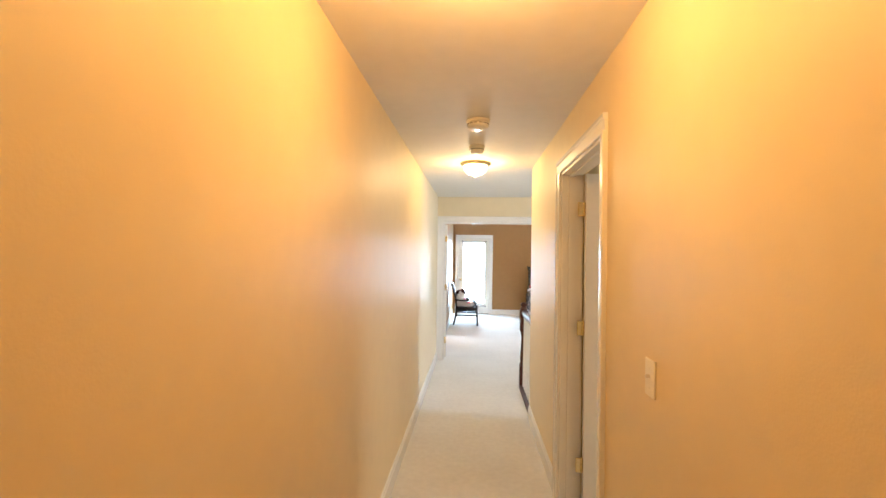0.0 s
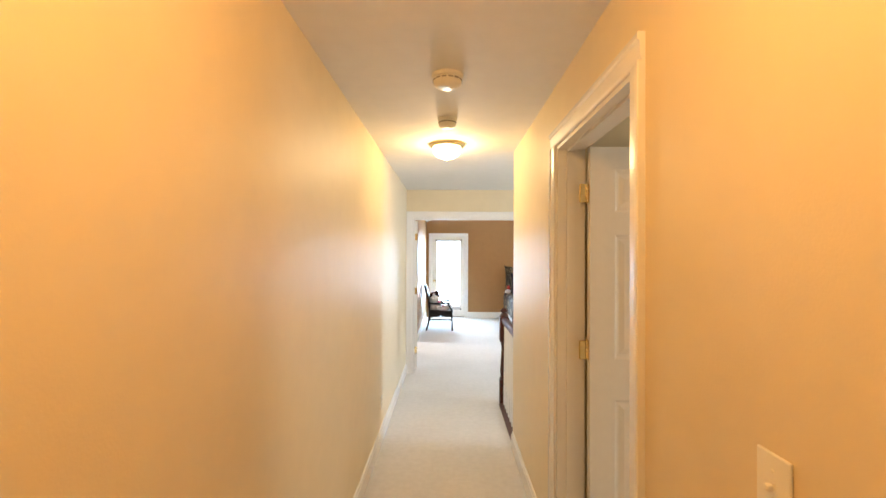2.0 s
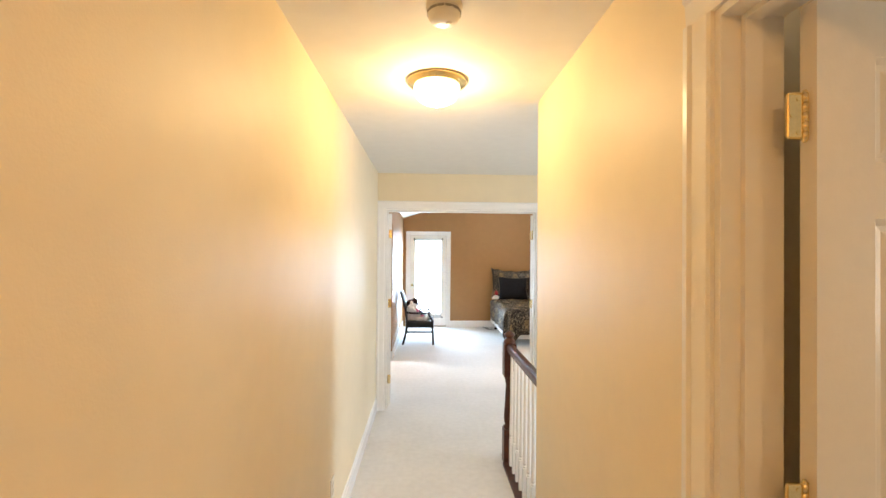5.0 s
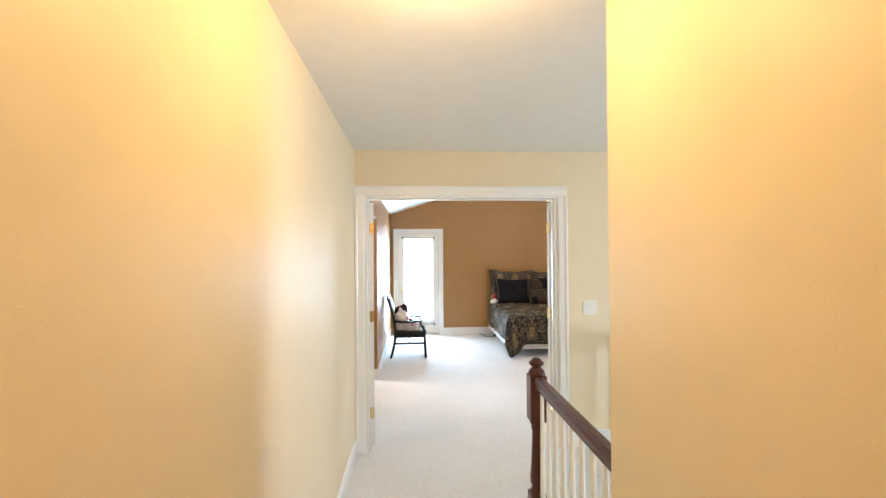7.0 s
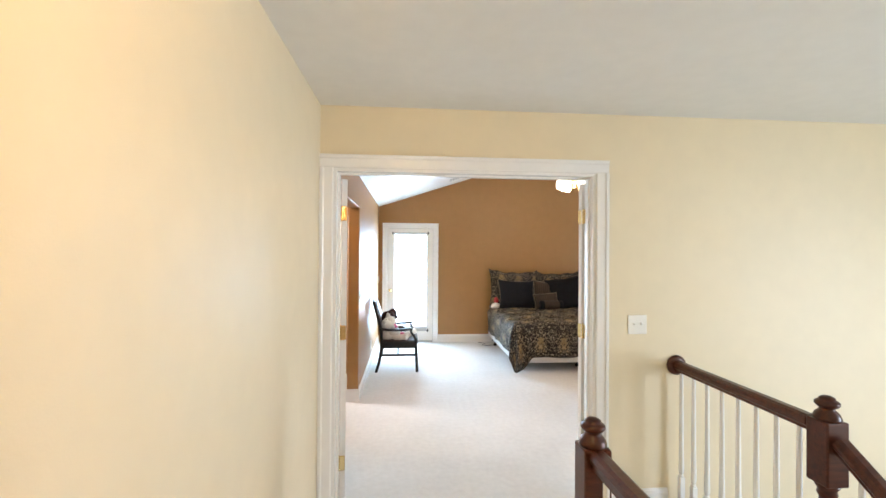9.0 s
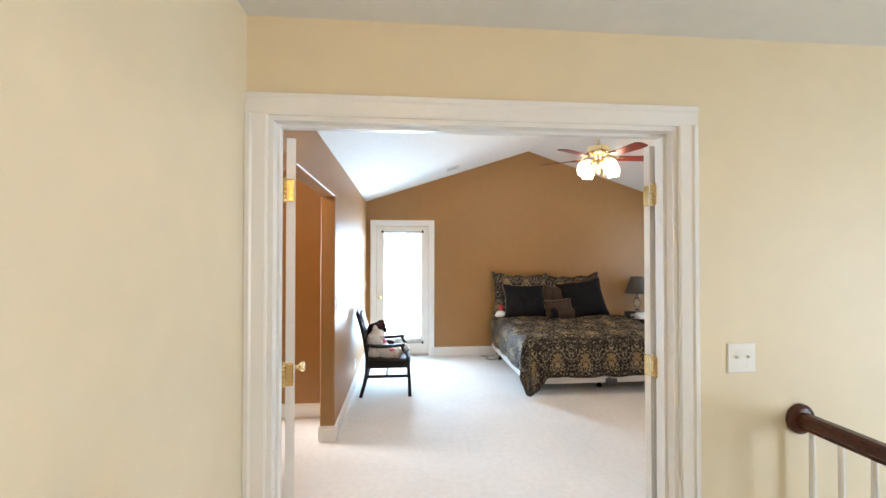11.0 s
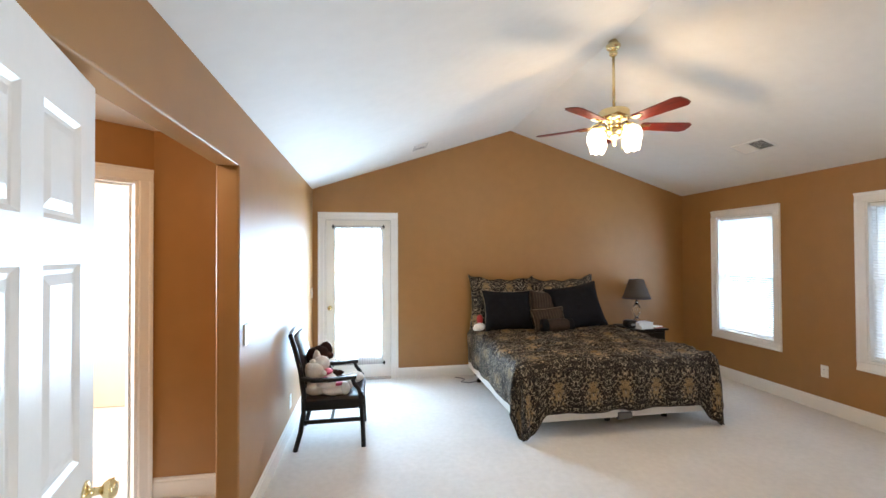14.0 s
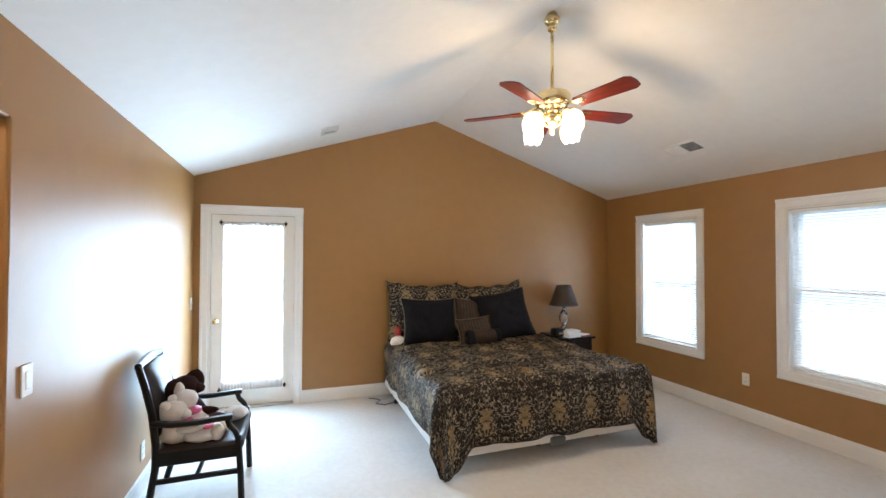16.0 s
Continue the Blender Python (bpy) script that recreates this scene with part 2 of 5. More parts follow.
TILE = material("pale_floor_tile", (0.78, 0.76, 0.72), 0.25, vary=0.05, scale=4, grain=40)
RAILWOOD = wood("red_brown_stained_oak", (0.040, 0.010, 0.005), (0.095, 0.025, 0.011), 0.30, gloss=0.12)
DARKWOOD = wood("black_stained_wood", (0.0035, 0.003, 0.003), (0.010, 0.007, 0.006), 0.36, gloss=0.06)
BLADE = wood("cherry_fan_blade", (0.060, 0.007, 0.004), (0.17, 0.018, 0.009), 0.36, gloss=0.1)
LEATHER = material("dark_brown_leather", (0.016, 0.008, 0.007), 0.42, vary=0.3, scale=14, grain=90, bump=0.25, bump_scale=220)
DAMASK = damask_material()
NAVY = material("dark_navy_satin", (0.007, 0.0075, 0.011), 0.8, vary=0.25, scale=18, grain=300, bump=0.3, bump_scale=420, Specular_IOR_Level=0.2)
BROWNCLOTH = striped_material()
CORD = material("bronze_cord", (0.20, 0.16, 0.11), 0.6, vary=0.4, scale=60, grain=300, bump=0.5, bump_scale=300)
TICKING = material("white_ticking", (0.78, 0.77, 0.75), 0.8, vary=0.05, scale=12, grain=200, bump=0.2, bump_scale=320)
PLUSH_WHITE = material("white_plush", (0.80, 0.76, 0.72), 0.95, vary=0.1, scale=40, grain=180, bump=0.8, bump_scale=130, Sheen_Weight=0.4)
PLUSH_BROWN = material("dark_brown_plush", (0.030, 0.012, 0.009), 0.95, vary=0.35, scale=40, grain=180, bump=0.9, bump_scale=110, Specular_IOR_Level=0.15)
PINK = material("pink_ribbon", (0.65, 0.10, 0.22), 0.5, vary=0.12, scale=30)
RED = material("red_cloth", (0.42, 0.03, 0.03), 0.7, vary=0.15, scale=30)
SHADE = material("taupe_lampshade", (0.075, 0.060, 0.048), 0.8, vary=0.1, scale=10, grain=260, bump=0.2, bump_scale=400)
PAPER = material("white_paper", (0.78, 0.78, 0.76), 0.7, vary=0.05, scale=20)
BLACKPLASTIC = material("black_plastic", (0.012, 0.012, 0.013), 0.32, vary=0.15, scale=20)
DARKGAP = material("slot_shade_dark", (0.03, 0.03, 0.03), 0.7, bump=0)
# Grey for the shade in the detector slots and for the clock's dial.
SLOTGREY = material("slot_shade_and_dial_grey", (0.36, 0.35, 0.33), 0.6, bump=0)
# Dark grey for the vents' shaded duct hollow, also on the box spring block.
VENTGREY = material("vent_shadow_metal", (0.12, 0.12, 0.125), 0.5, vary=0.05)
BLIND = material("white_blind_slat", (0.85, 0.85, 0.85), 0.4, vary=0.02, Transmission_Weight=0.0)
GLASS = glass_material("window_glass")
CRYSTAL = glass_material("clear_cut_glass", (0.96, 0.97, 0.98))
LAWN = material("lawn", (0.07, 0.11, 0.035), 0.95, vary=0.3, scale=0.4, grain=9, bump=0.4, bump_scale=40)
FROST = glow_material("lit_frosted_glass", (1.0, 0.82, 0.55), 7.0)
TULIP = glow_material("lit_tulip_glass", (1.0, 0.86, 0.68), 6.0)


def sheer_material(name, cover):
    """Thin cloth or vinyl that daylight shines through."""
    m = bpy.data.materials.new(name)
    m.use_nodes = True
    nt = m.node_tree
    n, l = nt.nodes, nt.links
    out = n["Material Output"]
    d = n.new("ShaderNodeBsdfTranslucent")
    d.inputs[0].default_value = (0.9, 0.9, 0.9, 1)
    t = n.new("ShaderNodeBsdfTransparent")
    mix = n.new("ShaderNodeMixShader")
    weave = n.new("ShaderNodeTexNoise")
    weave.inputs["Scale"].default_value = 300
    tc = n.new("ShaderNodeTexCoord")
    l.new(tc.outputs["Object"], weave.inputs["Vector"])
    rng = n.new("ShaderNodeMapRange")
    rng.inputs["To Min"].default_value, rng.inputs["To Max"].default_value = cover - 0.12, cover + 0.12
    l.new(weave.outputs["Fac"], rng.inputs["Value"])
    l.new(rng.outputs[0], mix.inputs[0])
    l.new(t.outputs[0], mix.inputs[1])
    l.new(d.outputs[0], mix.inputs[2])
    l.new(mix.outputs[0], out.inputs[0])
    return m


SHEER = sheer_material("white_sheer_curtain", 0.5)
SLAT = sheer_material("translucent_blind_slat", 0.85)


# ---- mesh helpers ----
def finish(bm, name, mat, smooth=False):
    bmesh.ops.recalc_face_normals(bm, faces=bm.faces)
    me = bpy.data.meshes.new(name)
    bm.to_mesh(me)
    bm.free()
    for m in (mat if isinstance(mat, (list, tuple)) else (mat,)):
        me.materials.append(m)
    if smooth:
        for p in me.polygons:
            p.use_smooth = True
    return me


def part(name, bm, mat, parent=None, label="", smooth=False):
    """One mesh object under a thing or a part, or at top level."""
    ob = new(name, finish(bm, name, mat, smooth) if isinstance(bm, bmesh.types.BMesh) else bm)
    if parent is not None:
        ob.parent = parent
    if label:
        tagged(ob, label)
    return ob


def thing(name, place, label, category, group="", turn=0.0):
    e = new(name)
    e.empty_display_size = 0.1
    e.matrix_world = pose(*place, 0, 0, turn)
    return tagged(e, label, category, group)


def structure(name, bm, mat, label="", smooth=False, category=""):
    return tagged(part(name, bm, mat, None, "", smooth), label, category, kind="structure")


def box(bm, x0, x1, y0, y1, z0, z1, bevel=0.0, segs=2):
    m = Matrix.LocRotScale(((x0 + x1) / 2, (y0 + y1) / 2, (z0 + z1) / 2), None, (abs(x1 - x0), abs(y1 - y0), abs(z1 - z0)))
    r = bmesh.ops.create_cube(bm, size=1, matrix=m)
    if bevel:
        edges = list({e for v in r["verts"] for e in v.link_edges})
        bmesh.ops.bevel(bm, geom=edges, offset=bevel, segments=segs, affect="EDGES", profile=0.5)
    return bm


def B(x0, x1, y0, y1, z0, z1, bevel=0.0, segs=2):
    return box(bmesh.new(), x0, x1, y0, y1, z0, z1, bevel, segs)


def lathe(bm, profile, centre=(0, 0, 0), steps=20, axis="z"):
    """A turned solid from (radius, height) pairs."""
    rings = []
    for r, h in profile:
        ring = []
        for i in range(steps):
            a = 2 * math.pi * i / steps
            p = Vector((r * math.cos(a), r * math.sin(a), h))
            if axis == "x":
                p = Vector((h, p.x, p.y))
            elif axis == "y":
                p = Vector((p.x, h, p.y))
            ring.append(bm.verts.new(Vector(centre) + p))
        rings.append(ring)
    for a, b in zip(rings, rings[1:]):
        for i in range(steps):
            j = (i + 1) % steps
            bm.faces.new((a[i], a[j], b[j], b[i]))
    bm.faces.new(rings[0][::-1])
    bm.faces.new(rings[-1])
    return bm


def sweep(bm, points, section, closed_caps=True, up=(0, 0, 1)):
    """A section (list of side, up offsets) carried along a line of points."""
    pts = [Vector(p) for p in points]
    rings = []
    for i, p in enumerate(pts):
        d = (pts[min(i + 1, len(pts) - 1)] - pts[max(i - 1, 0)]).normalized()
        side = d.cross(Vector(up))
        if side.length < 1e-4:
            side = d.cross(Vector((0, 1, 0)))
        side.normalize()
        u = side.cross(d).normalized()
        rings.append([bm.verts.new(p + side * s + u * h) for s, h in section])
    k = len(section)
    for a, b in zip(rings, rings[1:]):
        for i in range(k):
            j = (i + 1) % k
            bm.faces.new((a[i], a[j], b[j], b[i]))
    if closed_caps:
        bm.faces.new(rings[0][::-1])
        bm.faces.new(rings[-1])
    return bm


def rounded(w, h, c=0.25):
    """An octagonal bar section."""
    a, b, k = w / 2, h / 2, min(w, h) * c
    return [(-a + k, -b), (a - k, -b), (a, -b + k), (a, b - k), (a - k, b), (-a + k, b), (-a, b - k), (-a, -b + k)]


def circle(r, k=10):
    return [(r * math.cos(2 * math.pi * i / k), r * math.sin(2 * math.pi * i / k)) for i in range(k)]


def prism(bm, outline, y0, y1):
    """A polygon in x and z, drawn out along y."""
    a = [bm.verts.new((x, y0, z)) for x, z in outline]
    b = [bm.verts.new((x, y1, z)) for x, z in outline]
    bm.faces.new(a)
    bm.faces.new(b[::-1])
    for i in range(len(outline)):
        j = (i + 1) % len(outline)
        bm.faces.new((a[i], b[i], b[j], a[j]))
    return bm


# ---- structure ----
XL, XR = -0.02, 1.06           # hall walls
YD0, YD, YD1 = 6.935, 6.995, 7.055   # wall with the double door: hall face, middle, bedroom face
HC = 2.395                     # hall ceiling
YN, XE = 11.86, 4.98           # bedroom north and east walls
EAVE, RIDGE, XM = 2.335, 3.15, 2.48

# floors
structure("floor_hall", box(B(-0.14, XR, -1.7, 4.83, -0.25, 0), -0.14, 1.075, 4.83, 7.0, -0.25, 0), CARPET, "cream cut-pile carpet of the hall and landing", category="floor")
structure("floor_landing", B(1.075, 2.20, 5.98, 7.0, -0.25, 0), CARPET, "cream cut-pile carpet at the head of the stairs", category="floor")
structure("floor_bedroom", B(-0.14, 5.12, 7.0, 12.0, -0.25, 0), CARPET, "pale cut-pile carpet across the bedroom", category="floor")
structure("floor_vestibule", B(-1.45, -0.14, 7.0, 9.6, -0.25, 0), CARPET, "pale carpet of the dressing nook", category="floor")
structure("floor_side_room", B(1.18, 4.6, 0.6, 3.9, -0.25, 0), CARPET, "cream carpet of the side room", category="floor")
structure("floor_foyer", B(1.06, 5.6, -0.2, 7.0, -2.85, -2.72), TILE, "pale tiled floor of the foyer below", category="floor")

# hall walls
structure("wall_hall_left", B(-0.14, XL, -1.7, YD, 0, HC + 0.06), CREAM, "cream satin-painted hall wall")
w = bmesh.new()
SD0, SD1, SDH = 2.575, 3.44, 2.09     # side door opening
box(w, XR, 1.18, -1.7, SD0, 0, HC + 0.06)
box(w, XR, 1.18, SD1, 4.83, 0, HC + 0.06)
box(w, XR, 1.18, SD0, SD1, SDH, HC + 0.06)
structure("wall_hall_right", w, CREAM, "cream satin-painted hall wall with a doorway")
structure("wall_hall_back", B(XL, XR, -1.7, -1.58, 0, HC + 0.06), CREAM, "cream hall wall")
DX0, DX1, DH = 0.057, 1.615, 2.035      # double door opening
w = bmesh.new()
box(w, XL, DX0, YD0, YD, 0, HC + 0.06)
box(w, DX1, 5.6, YD0, YD, -2.72, HC + 0.06)
box(w, DX0, DX1, YD0, YD, DH, HC + 0.06)
structure("wall_hall_end", w, CREAM, "cream wall round the double doorway and above the stairs")
# foyer shell
structure("wall_foyer_east", box(box(box(B(5.5, 5.62, 0.4, 3.7, -2.72, 2.45), 5.5, 5.62, 5.5, 6.935, -2.72, 2.45), 5.5, 5.62, 3.7, 5.5, -2.72, -0.8), 5.5, 5.62, 3.7, 5.5, 2.0, 2.45), CREAM, "cream foyer wall with a tall window opening")
structure("wall_foyer_south", B(1.18, 5.5, 3.9, 4.02, -0.25, HC + 0.06), CREAM, "cream wall above the foyer")
structure("wall_foyer_lower", B(1.06, 5.5, -0.2, -0.08, -2.72, -0.25), CREAM, "cream foyer wall below the landing")
structure("wall_under_hall", B(0.94, 1.06, -0.2, 6.935, -2.72, -0.25), CREAM, "cream wall beside the stairs")
structure("ceiling_hall", B(-0.14, 5.62, -1.7, YD, HC + 0.06, HC + 0.16), CEIL, "white painted hall ceiling")
c = bmesh.new()
box(c, XL, XR, -1.58, 4.83, HC, HC + 0.06)
box(c, XL, 5.5, 4.83, YD0, HC, HC + 0.06)
box(c, 1.18, 5.5, 4.02, 4.83, HC, HC + 0.06)
structure("ceiling_landing", c, CEIL, "white painted flat ceiling over hall and landing")
# side room
w = bmesh.new()
box(w, 1.18, 4.5, 0.6, 0.72, 0, 2.45)
box(w, 1.18, 4.5, 3.56, 3.9, 0, 2.45)
box(w, 4.5, 4.62, 0.6, 1.6, 0, 2.45)
box(w, 4.5, 4.62, 2.8, 3.9, 0, 2.45)
box(w, 4.5, 4.62, 1.6, 2.8, 0, 0.85)
box(w, 4.5, 4.62, 1.6, 2.8, 2.1, 2.45)
structure("wall_side_room", w, CREAM, "cream walls of the side room")
structure("ceiling_side_room", B(1.18, 4.5, 0.72, 3.56, 2.40, 2.45), CEIL, "white ceiling of the side room")

# bedroom walls
w = bmesh.new()
box(w, XL, DX0, YD, YD1, 0, EAVE + 0.05)
box(w, DX0, DX1, YD, YD1, DH, EAVE + 0.05)
box(w, DX1, XE, YD, YD1, 0, EAVE + 0.05)
prism(w, [(XL, EAVE + 0.05), (XE, EAVE + 0.05), (XM, RIDGE + 0.05)], YD, YD1)
structure("wall_bedroom_south", w, TAN, "tan satin-painted bedroom wall round the double doorway")
XW = -0.138                    # nook face of the bedroom's west wall
NY0, NY1, NH = 7.16, 8.94, 2.012        # opening to the dressing nook
w = bmesh.new()
box(w, XW, XL, YD1, NY0, 0, EAVE + 0.08)
box(w, XW, XL, NY1, YN, 0, NH)
box(w, XW, XL, NY1, YN, NH, EAVE + 0.08)
box(w, XW, XL, NY0, NY1, NH, EAVE + 0.08)
# rounded plaster edges round the opening
soft = []
for ed in w.edges:
    p, q = ed.verts[0].co, ed.verts[1].co
    post = abs(p.y - NY1) + abs(q.y - NY1) < 1e-4 and min(p.z, q.z) < 0.01 and abs(p.z - q.z) > 1.9
    head = abs(p.z - NH) + abs(q.z - NH) < 1e-4 and abs(p.y - q.y) > 1.0 and max(p.y, q.y) < NY1 + 0.01
    if post or head:
        soft.append(ed)
bmesh.ops.bevel(w, geom=soft, offset=0.011, segments=3, affect="EDGES", profile=0.5)
structure("wall_bedroom_west", w, TAN, "tan satin-painted bedroom wall with a wide cased opening")
EX0, EX1, EH = 0.115, 0.935, 1.985     # garden door opening
w = bmesh.new()
box(w, XL, EX0, YN, 12.0, 0, EAVE)
box(w, EX0, EX1, YN, 12.0, EH, EAVE)
box(w, EX1, XE, YN, 12.0, 0, EAVE)
prism(w, [(XL, EAVE), (XE, EAVE), (XM, RIDGE)], YN, 12.0)
structure("wall_bedroom_north", w, TAN, "tan gabled bedroom wall behind the bed")
W1 = (10.48, 11.25, 0.56, 1.985)       # y0, y1, z0, z1 of the window openings
W2 = (8.30, 9.605, 0.56, 1.985)
w = bmesh.new()
box(w, XE, 5.12, YD, W2[0], 0, EAVE + 0.08)
box(w, XE, 5.12, W2[1], W1[0], 0, EAVE + 0.08)
box(w, XE, 5.12, W1[1], 12.0, 0, EAVE + 0.08)
for y0, y1, z0, z1 in (W1, W2):
    box(w, XE, 5.12, y0, y1, 0, z0)
    box(w, XE, 5.12, y0, y1, z1, EAVE + 0.08)
structure("wall_bedroom_east", w, TAN, "tan bedroom wall with two windows")
w = bmesh.new()
t = 0.1
prism(w, [(XL - 0.1, EAVE - 0.033), (XM, RIDGE), (XM, RIDGE + t), (XL - 0.1, EAVE - 0.033 + t)], YD1 - 0.06, 12.0)
prism(w, [(XE + 0.14, EAVE - 0.046), (XM, RIDGE), (XM, RIDGE + t), (XE + 0.14, EAVE - 0.046 + t)], YD1 - 0.06, 12.0)
structure("ceiling_bedroom", w, CEIL, "white vaulted bedroom ceiling with a ridge")

# dressing nook: end wall, diagonal wall with the bath doorway
VC = 2.33
structure("wall_nook_north", B(-0.69, XW, 9.50, 9.62, 0, VC), TAN, "tan wall at the end of the dressing nook")
structure("wall_nook_south", B(-1.45, -0.14, 6.94, 7.055, 0, VC), TAN, "tan wall of the dressing nook")
structure("wall_nook_west", B(-1.45, -1.33, 7.055, 8.80, 0, VC), TAN, "tan wall of the dressing nook")
structure("ceiling_nook", B(-1.6, XW, 6.94, 9.62, VC, VC + 0.08), CEIL, "white ceiling of the dressing nook")
DIAG = pose(-0.69, 9.50, 0, 0, 0, 225)  # local x runs from the corner toward the south-west, local y outward into the nook
w = bmesh.new()
BD0, BD1, BDH = 0.085, 0.85, 2.0
LEN = 0.93
box(w, 0, BD0, -0.11, 0, 0, VC)
box(w, BD1, LEN, -0.11, 0, 0, VC)
box(w, BD0, BD1, -0.11, 0, BDH, VC)
o = structure("wall_nook_diagonal", w, TAN, "tan diagonal wall with the bath doorway")
o.matrix_world = DIAG
# bathroom shell
w = bmesh.new()
box(w, -3.2, -0.69, 11.4, 11.52, 0, 2.45)
box(w, -0.69, -0.57, 9.62, 11.4, 0, 2.45)
box(w, -3.32, -3.2, 8.3, 9.3, 0, 2.45)
box(w, -3.32, -3.2, 10.5, 11.52, 0, 2.45)
box(w, -3.32, -3.2, 9.3, 10.5, 0, 0.9)
box(w, -3.32, -3.2, 9.3, 10.5, 2.1, 2.45)
box(w, -3.2, -1.45, 8.18, 8.3, 0, 2.45)
structure("wall_bathroom", w, BATH, "peach painted bathroom walls")
structure("floor_bathroom", B(-3.2, -0.57, 8.3, 11.4, -0.2, -0.004), TILE, "pale tiled bathroom floor", category="floor")
structure("ceiling_bathroom", B(-3.32, -0.57, 8.18, 11.52, 2.45, 2.53), CEIL, "white bathroom ceiling")
structure("ground", B(-200, 200, -200, 200, -3.2, -3.0), LAWN, "mown lawn round the house", category="lawn")


# ---- trim ----
def profile_bar(length, width, flip=False):
    """Colonial casing lying along local x from 0 to length; it stands out toward -y."""
    pts = [(0, 0), (0, -0.009), (0.008, -0.013), (width - 0.026, -0.016), (width - 0.018, -0.022), (width - 0.003, -0.022), (width, -0.019), (width, 0)]
    bm = bmesh.new()
    a = [bm.verts.new((0, y, z)) for z, y in pts]
    b = [bm.verts.new((length, y, z)) for z, y in pts]
    bm.faces.new(a)
    bm.faces.new(b[::-1])
    for i in range(len(pts)):
        j = (i + 1) % len(pts)
        bm.faces.new((a[i], b[i], b[j], a[j]))
    return bm


def casing(name, m, x0, x1, z0, z1, width, label, sill=False):
    """Mitred-looking casing round an opening in a wall whose face is local y = 0, standing out to -y."""
    e = new(name)
    e.matrix_world = m
    tagged(e, label, "door casing" if not sill else "window casing", kind="structure")
    top = part("head_casing", profile_bar(x1 - x0 + 2 * width, width), TRIM, e)
    top.matrix_basis = pose(x0 - width, 0, z1)
    left = part("side_casing", profile_bar(z1 - z0, width), TRIM, e)
    left.matrix_basis = pose(x0, 0, z0) @ Matrix(((0, 0, -1, 0), (0, 1, 0, 0), (1, 0, 0, 0), (0, 0, 0, 1)))
    right = part("side_casing", profile_bar(z1 - z0, width), TRIM, e)
    right.matrix_basis = pose(x1, 0, z0) @ Matrix(((0, 0, 1, 0), (0, 1, 0, 0), (1, 0, 0, 0), (0, 0, 0, 1)))
    if sill:
        low = part("bottom_casing", profile_bar(x1 - x0 + 2 * width, width), TRIM, e)
        low.matrix_basis = pose(x0 - width, 0, z0) @ Matrix.Diagonal((1, 1, -1, 1))
    return e


def jamb(name, m, x0, x1, depth, height, parent, stop_at=0.5, sill=False, z0=0.0):
    """Lining of an opening with a door stop; local y runs from the face (0) into the wall (depth)."""
    t = 0.018
    for a, b in ((x0, x0 + t), (x1 - t, x1)):
        o = part("jamb", B(a, b, 0, depth, z0, height), TRIM, parent)
    part("head_jamb", B(x0 + t, x1 - t, 0, depth, height - t, height), TRIM, parent)
    s0 = depth * stop_at
    part("door_stop", B(x0 + t, x0 + t + 0.012, s0, s0 + 0.035, z0, height - t), TRIM, parent)
    part("door_stop", B(x1 - t - 0.012, x1 - t, s0, s0 + 0.035, z0, height - t), TRIM, parent)
    part("head_stop", B(x0 + t + 0.012, x1 - t - 0.012, s0, s0 + 0.035, height - t - 0.012, height - t), TRIM, parent)


CW = 0.077
# double doorway, hall side and bedroom side
e = casing("door_1", pose(0, YD0, 0), DX0, DX1, 0, DH, CW, "white moulded casing of the double doorway")
jamb("door_1", None, DX0, DX1, YD1 - YD0, DH, e, 0.38)
casing("trim_double_door_bedroom", pose(DX0 + DX1, YD1, 0, 0, 0, 180), DX0, DX1, 0, DH, CW, "white moulded casing on the bedroom side")
for x in (0.5 * (DX0 + DX1) - 0.09, 0.5 * (DX0 + DX1) + 0.09):
    c = part("ball_catch", lathe(bmesh.new(), [(0.011, 0.0), (0.011, -0.002), (0.005, -0.003), (0.004, -0.006), (0.001, -0.007)], steps=14), BRASS, e, "small brass ball catch", True)
    c.matrix_basis = pose(x, 0.095, DH - 0.018)
# side doorway in the hall (wall face x = XR, out toward -x)
mside = pose(XR, 0, 0, 0, 0, -90)      # local x = -world y, local y = world x
e = casing("door_2", mside, -SD1, -SD0, 0, SDH, CW, "white moulded casing of the side doorway")
jamb("door_2", None, -SD1, -SD0, 0.132, SDH, e, 0.32)
casing("trim_side_door_room", pose(1.18, 0, 0, 0, 0, 90), SD0, SD1, 0, SDH, CW, "white moulded casing on the side room's wall")
# garden door
e = casing("door_3", pose(0, YN, 0), EX0, EX1, 0, EH, CW - 0.005, "white casing of the glazed garden door")
jamb("door_3", None, EX0, EX1, 0.14, EH, e, 0.62)
part("threshold", B(EX0 + 0.018, EX1 - 0.018, 0.0, 0.14, 0, 0.022, 0.004, 1), CHROME, e, "metal door threshold")
# bath doorway on the diagonal wall
e = casing("door_4", DIAG @ pose(LEN, 0, 0, 0, 0, 180), LEN - BD1, LEN - BD0, 0, BDH, CW, "white casing of the bath doorway")
jamb("door_4", None, LEN - BD1, LEN - BD0, 0.11, BDH, e, 0.6)
# windows: wall face x = XE, out toward -x
meast = pose(XE, 0, 0, 0, 0, -90)


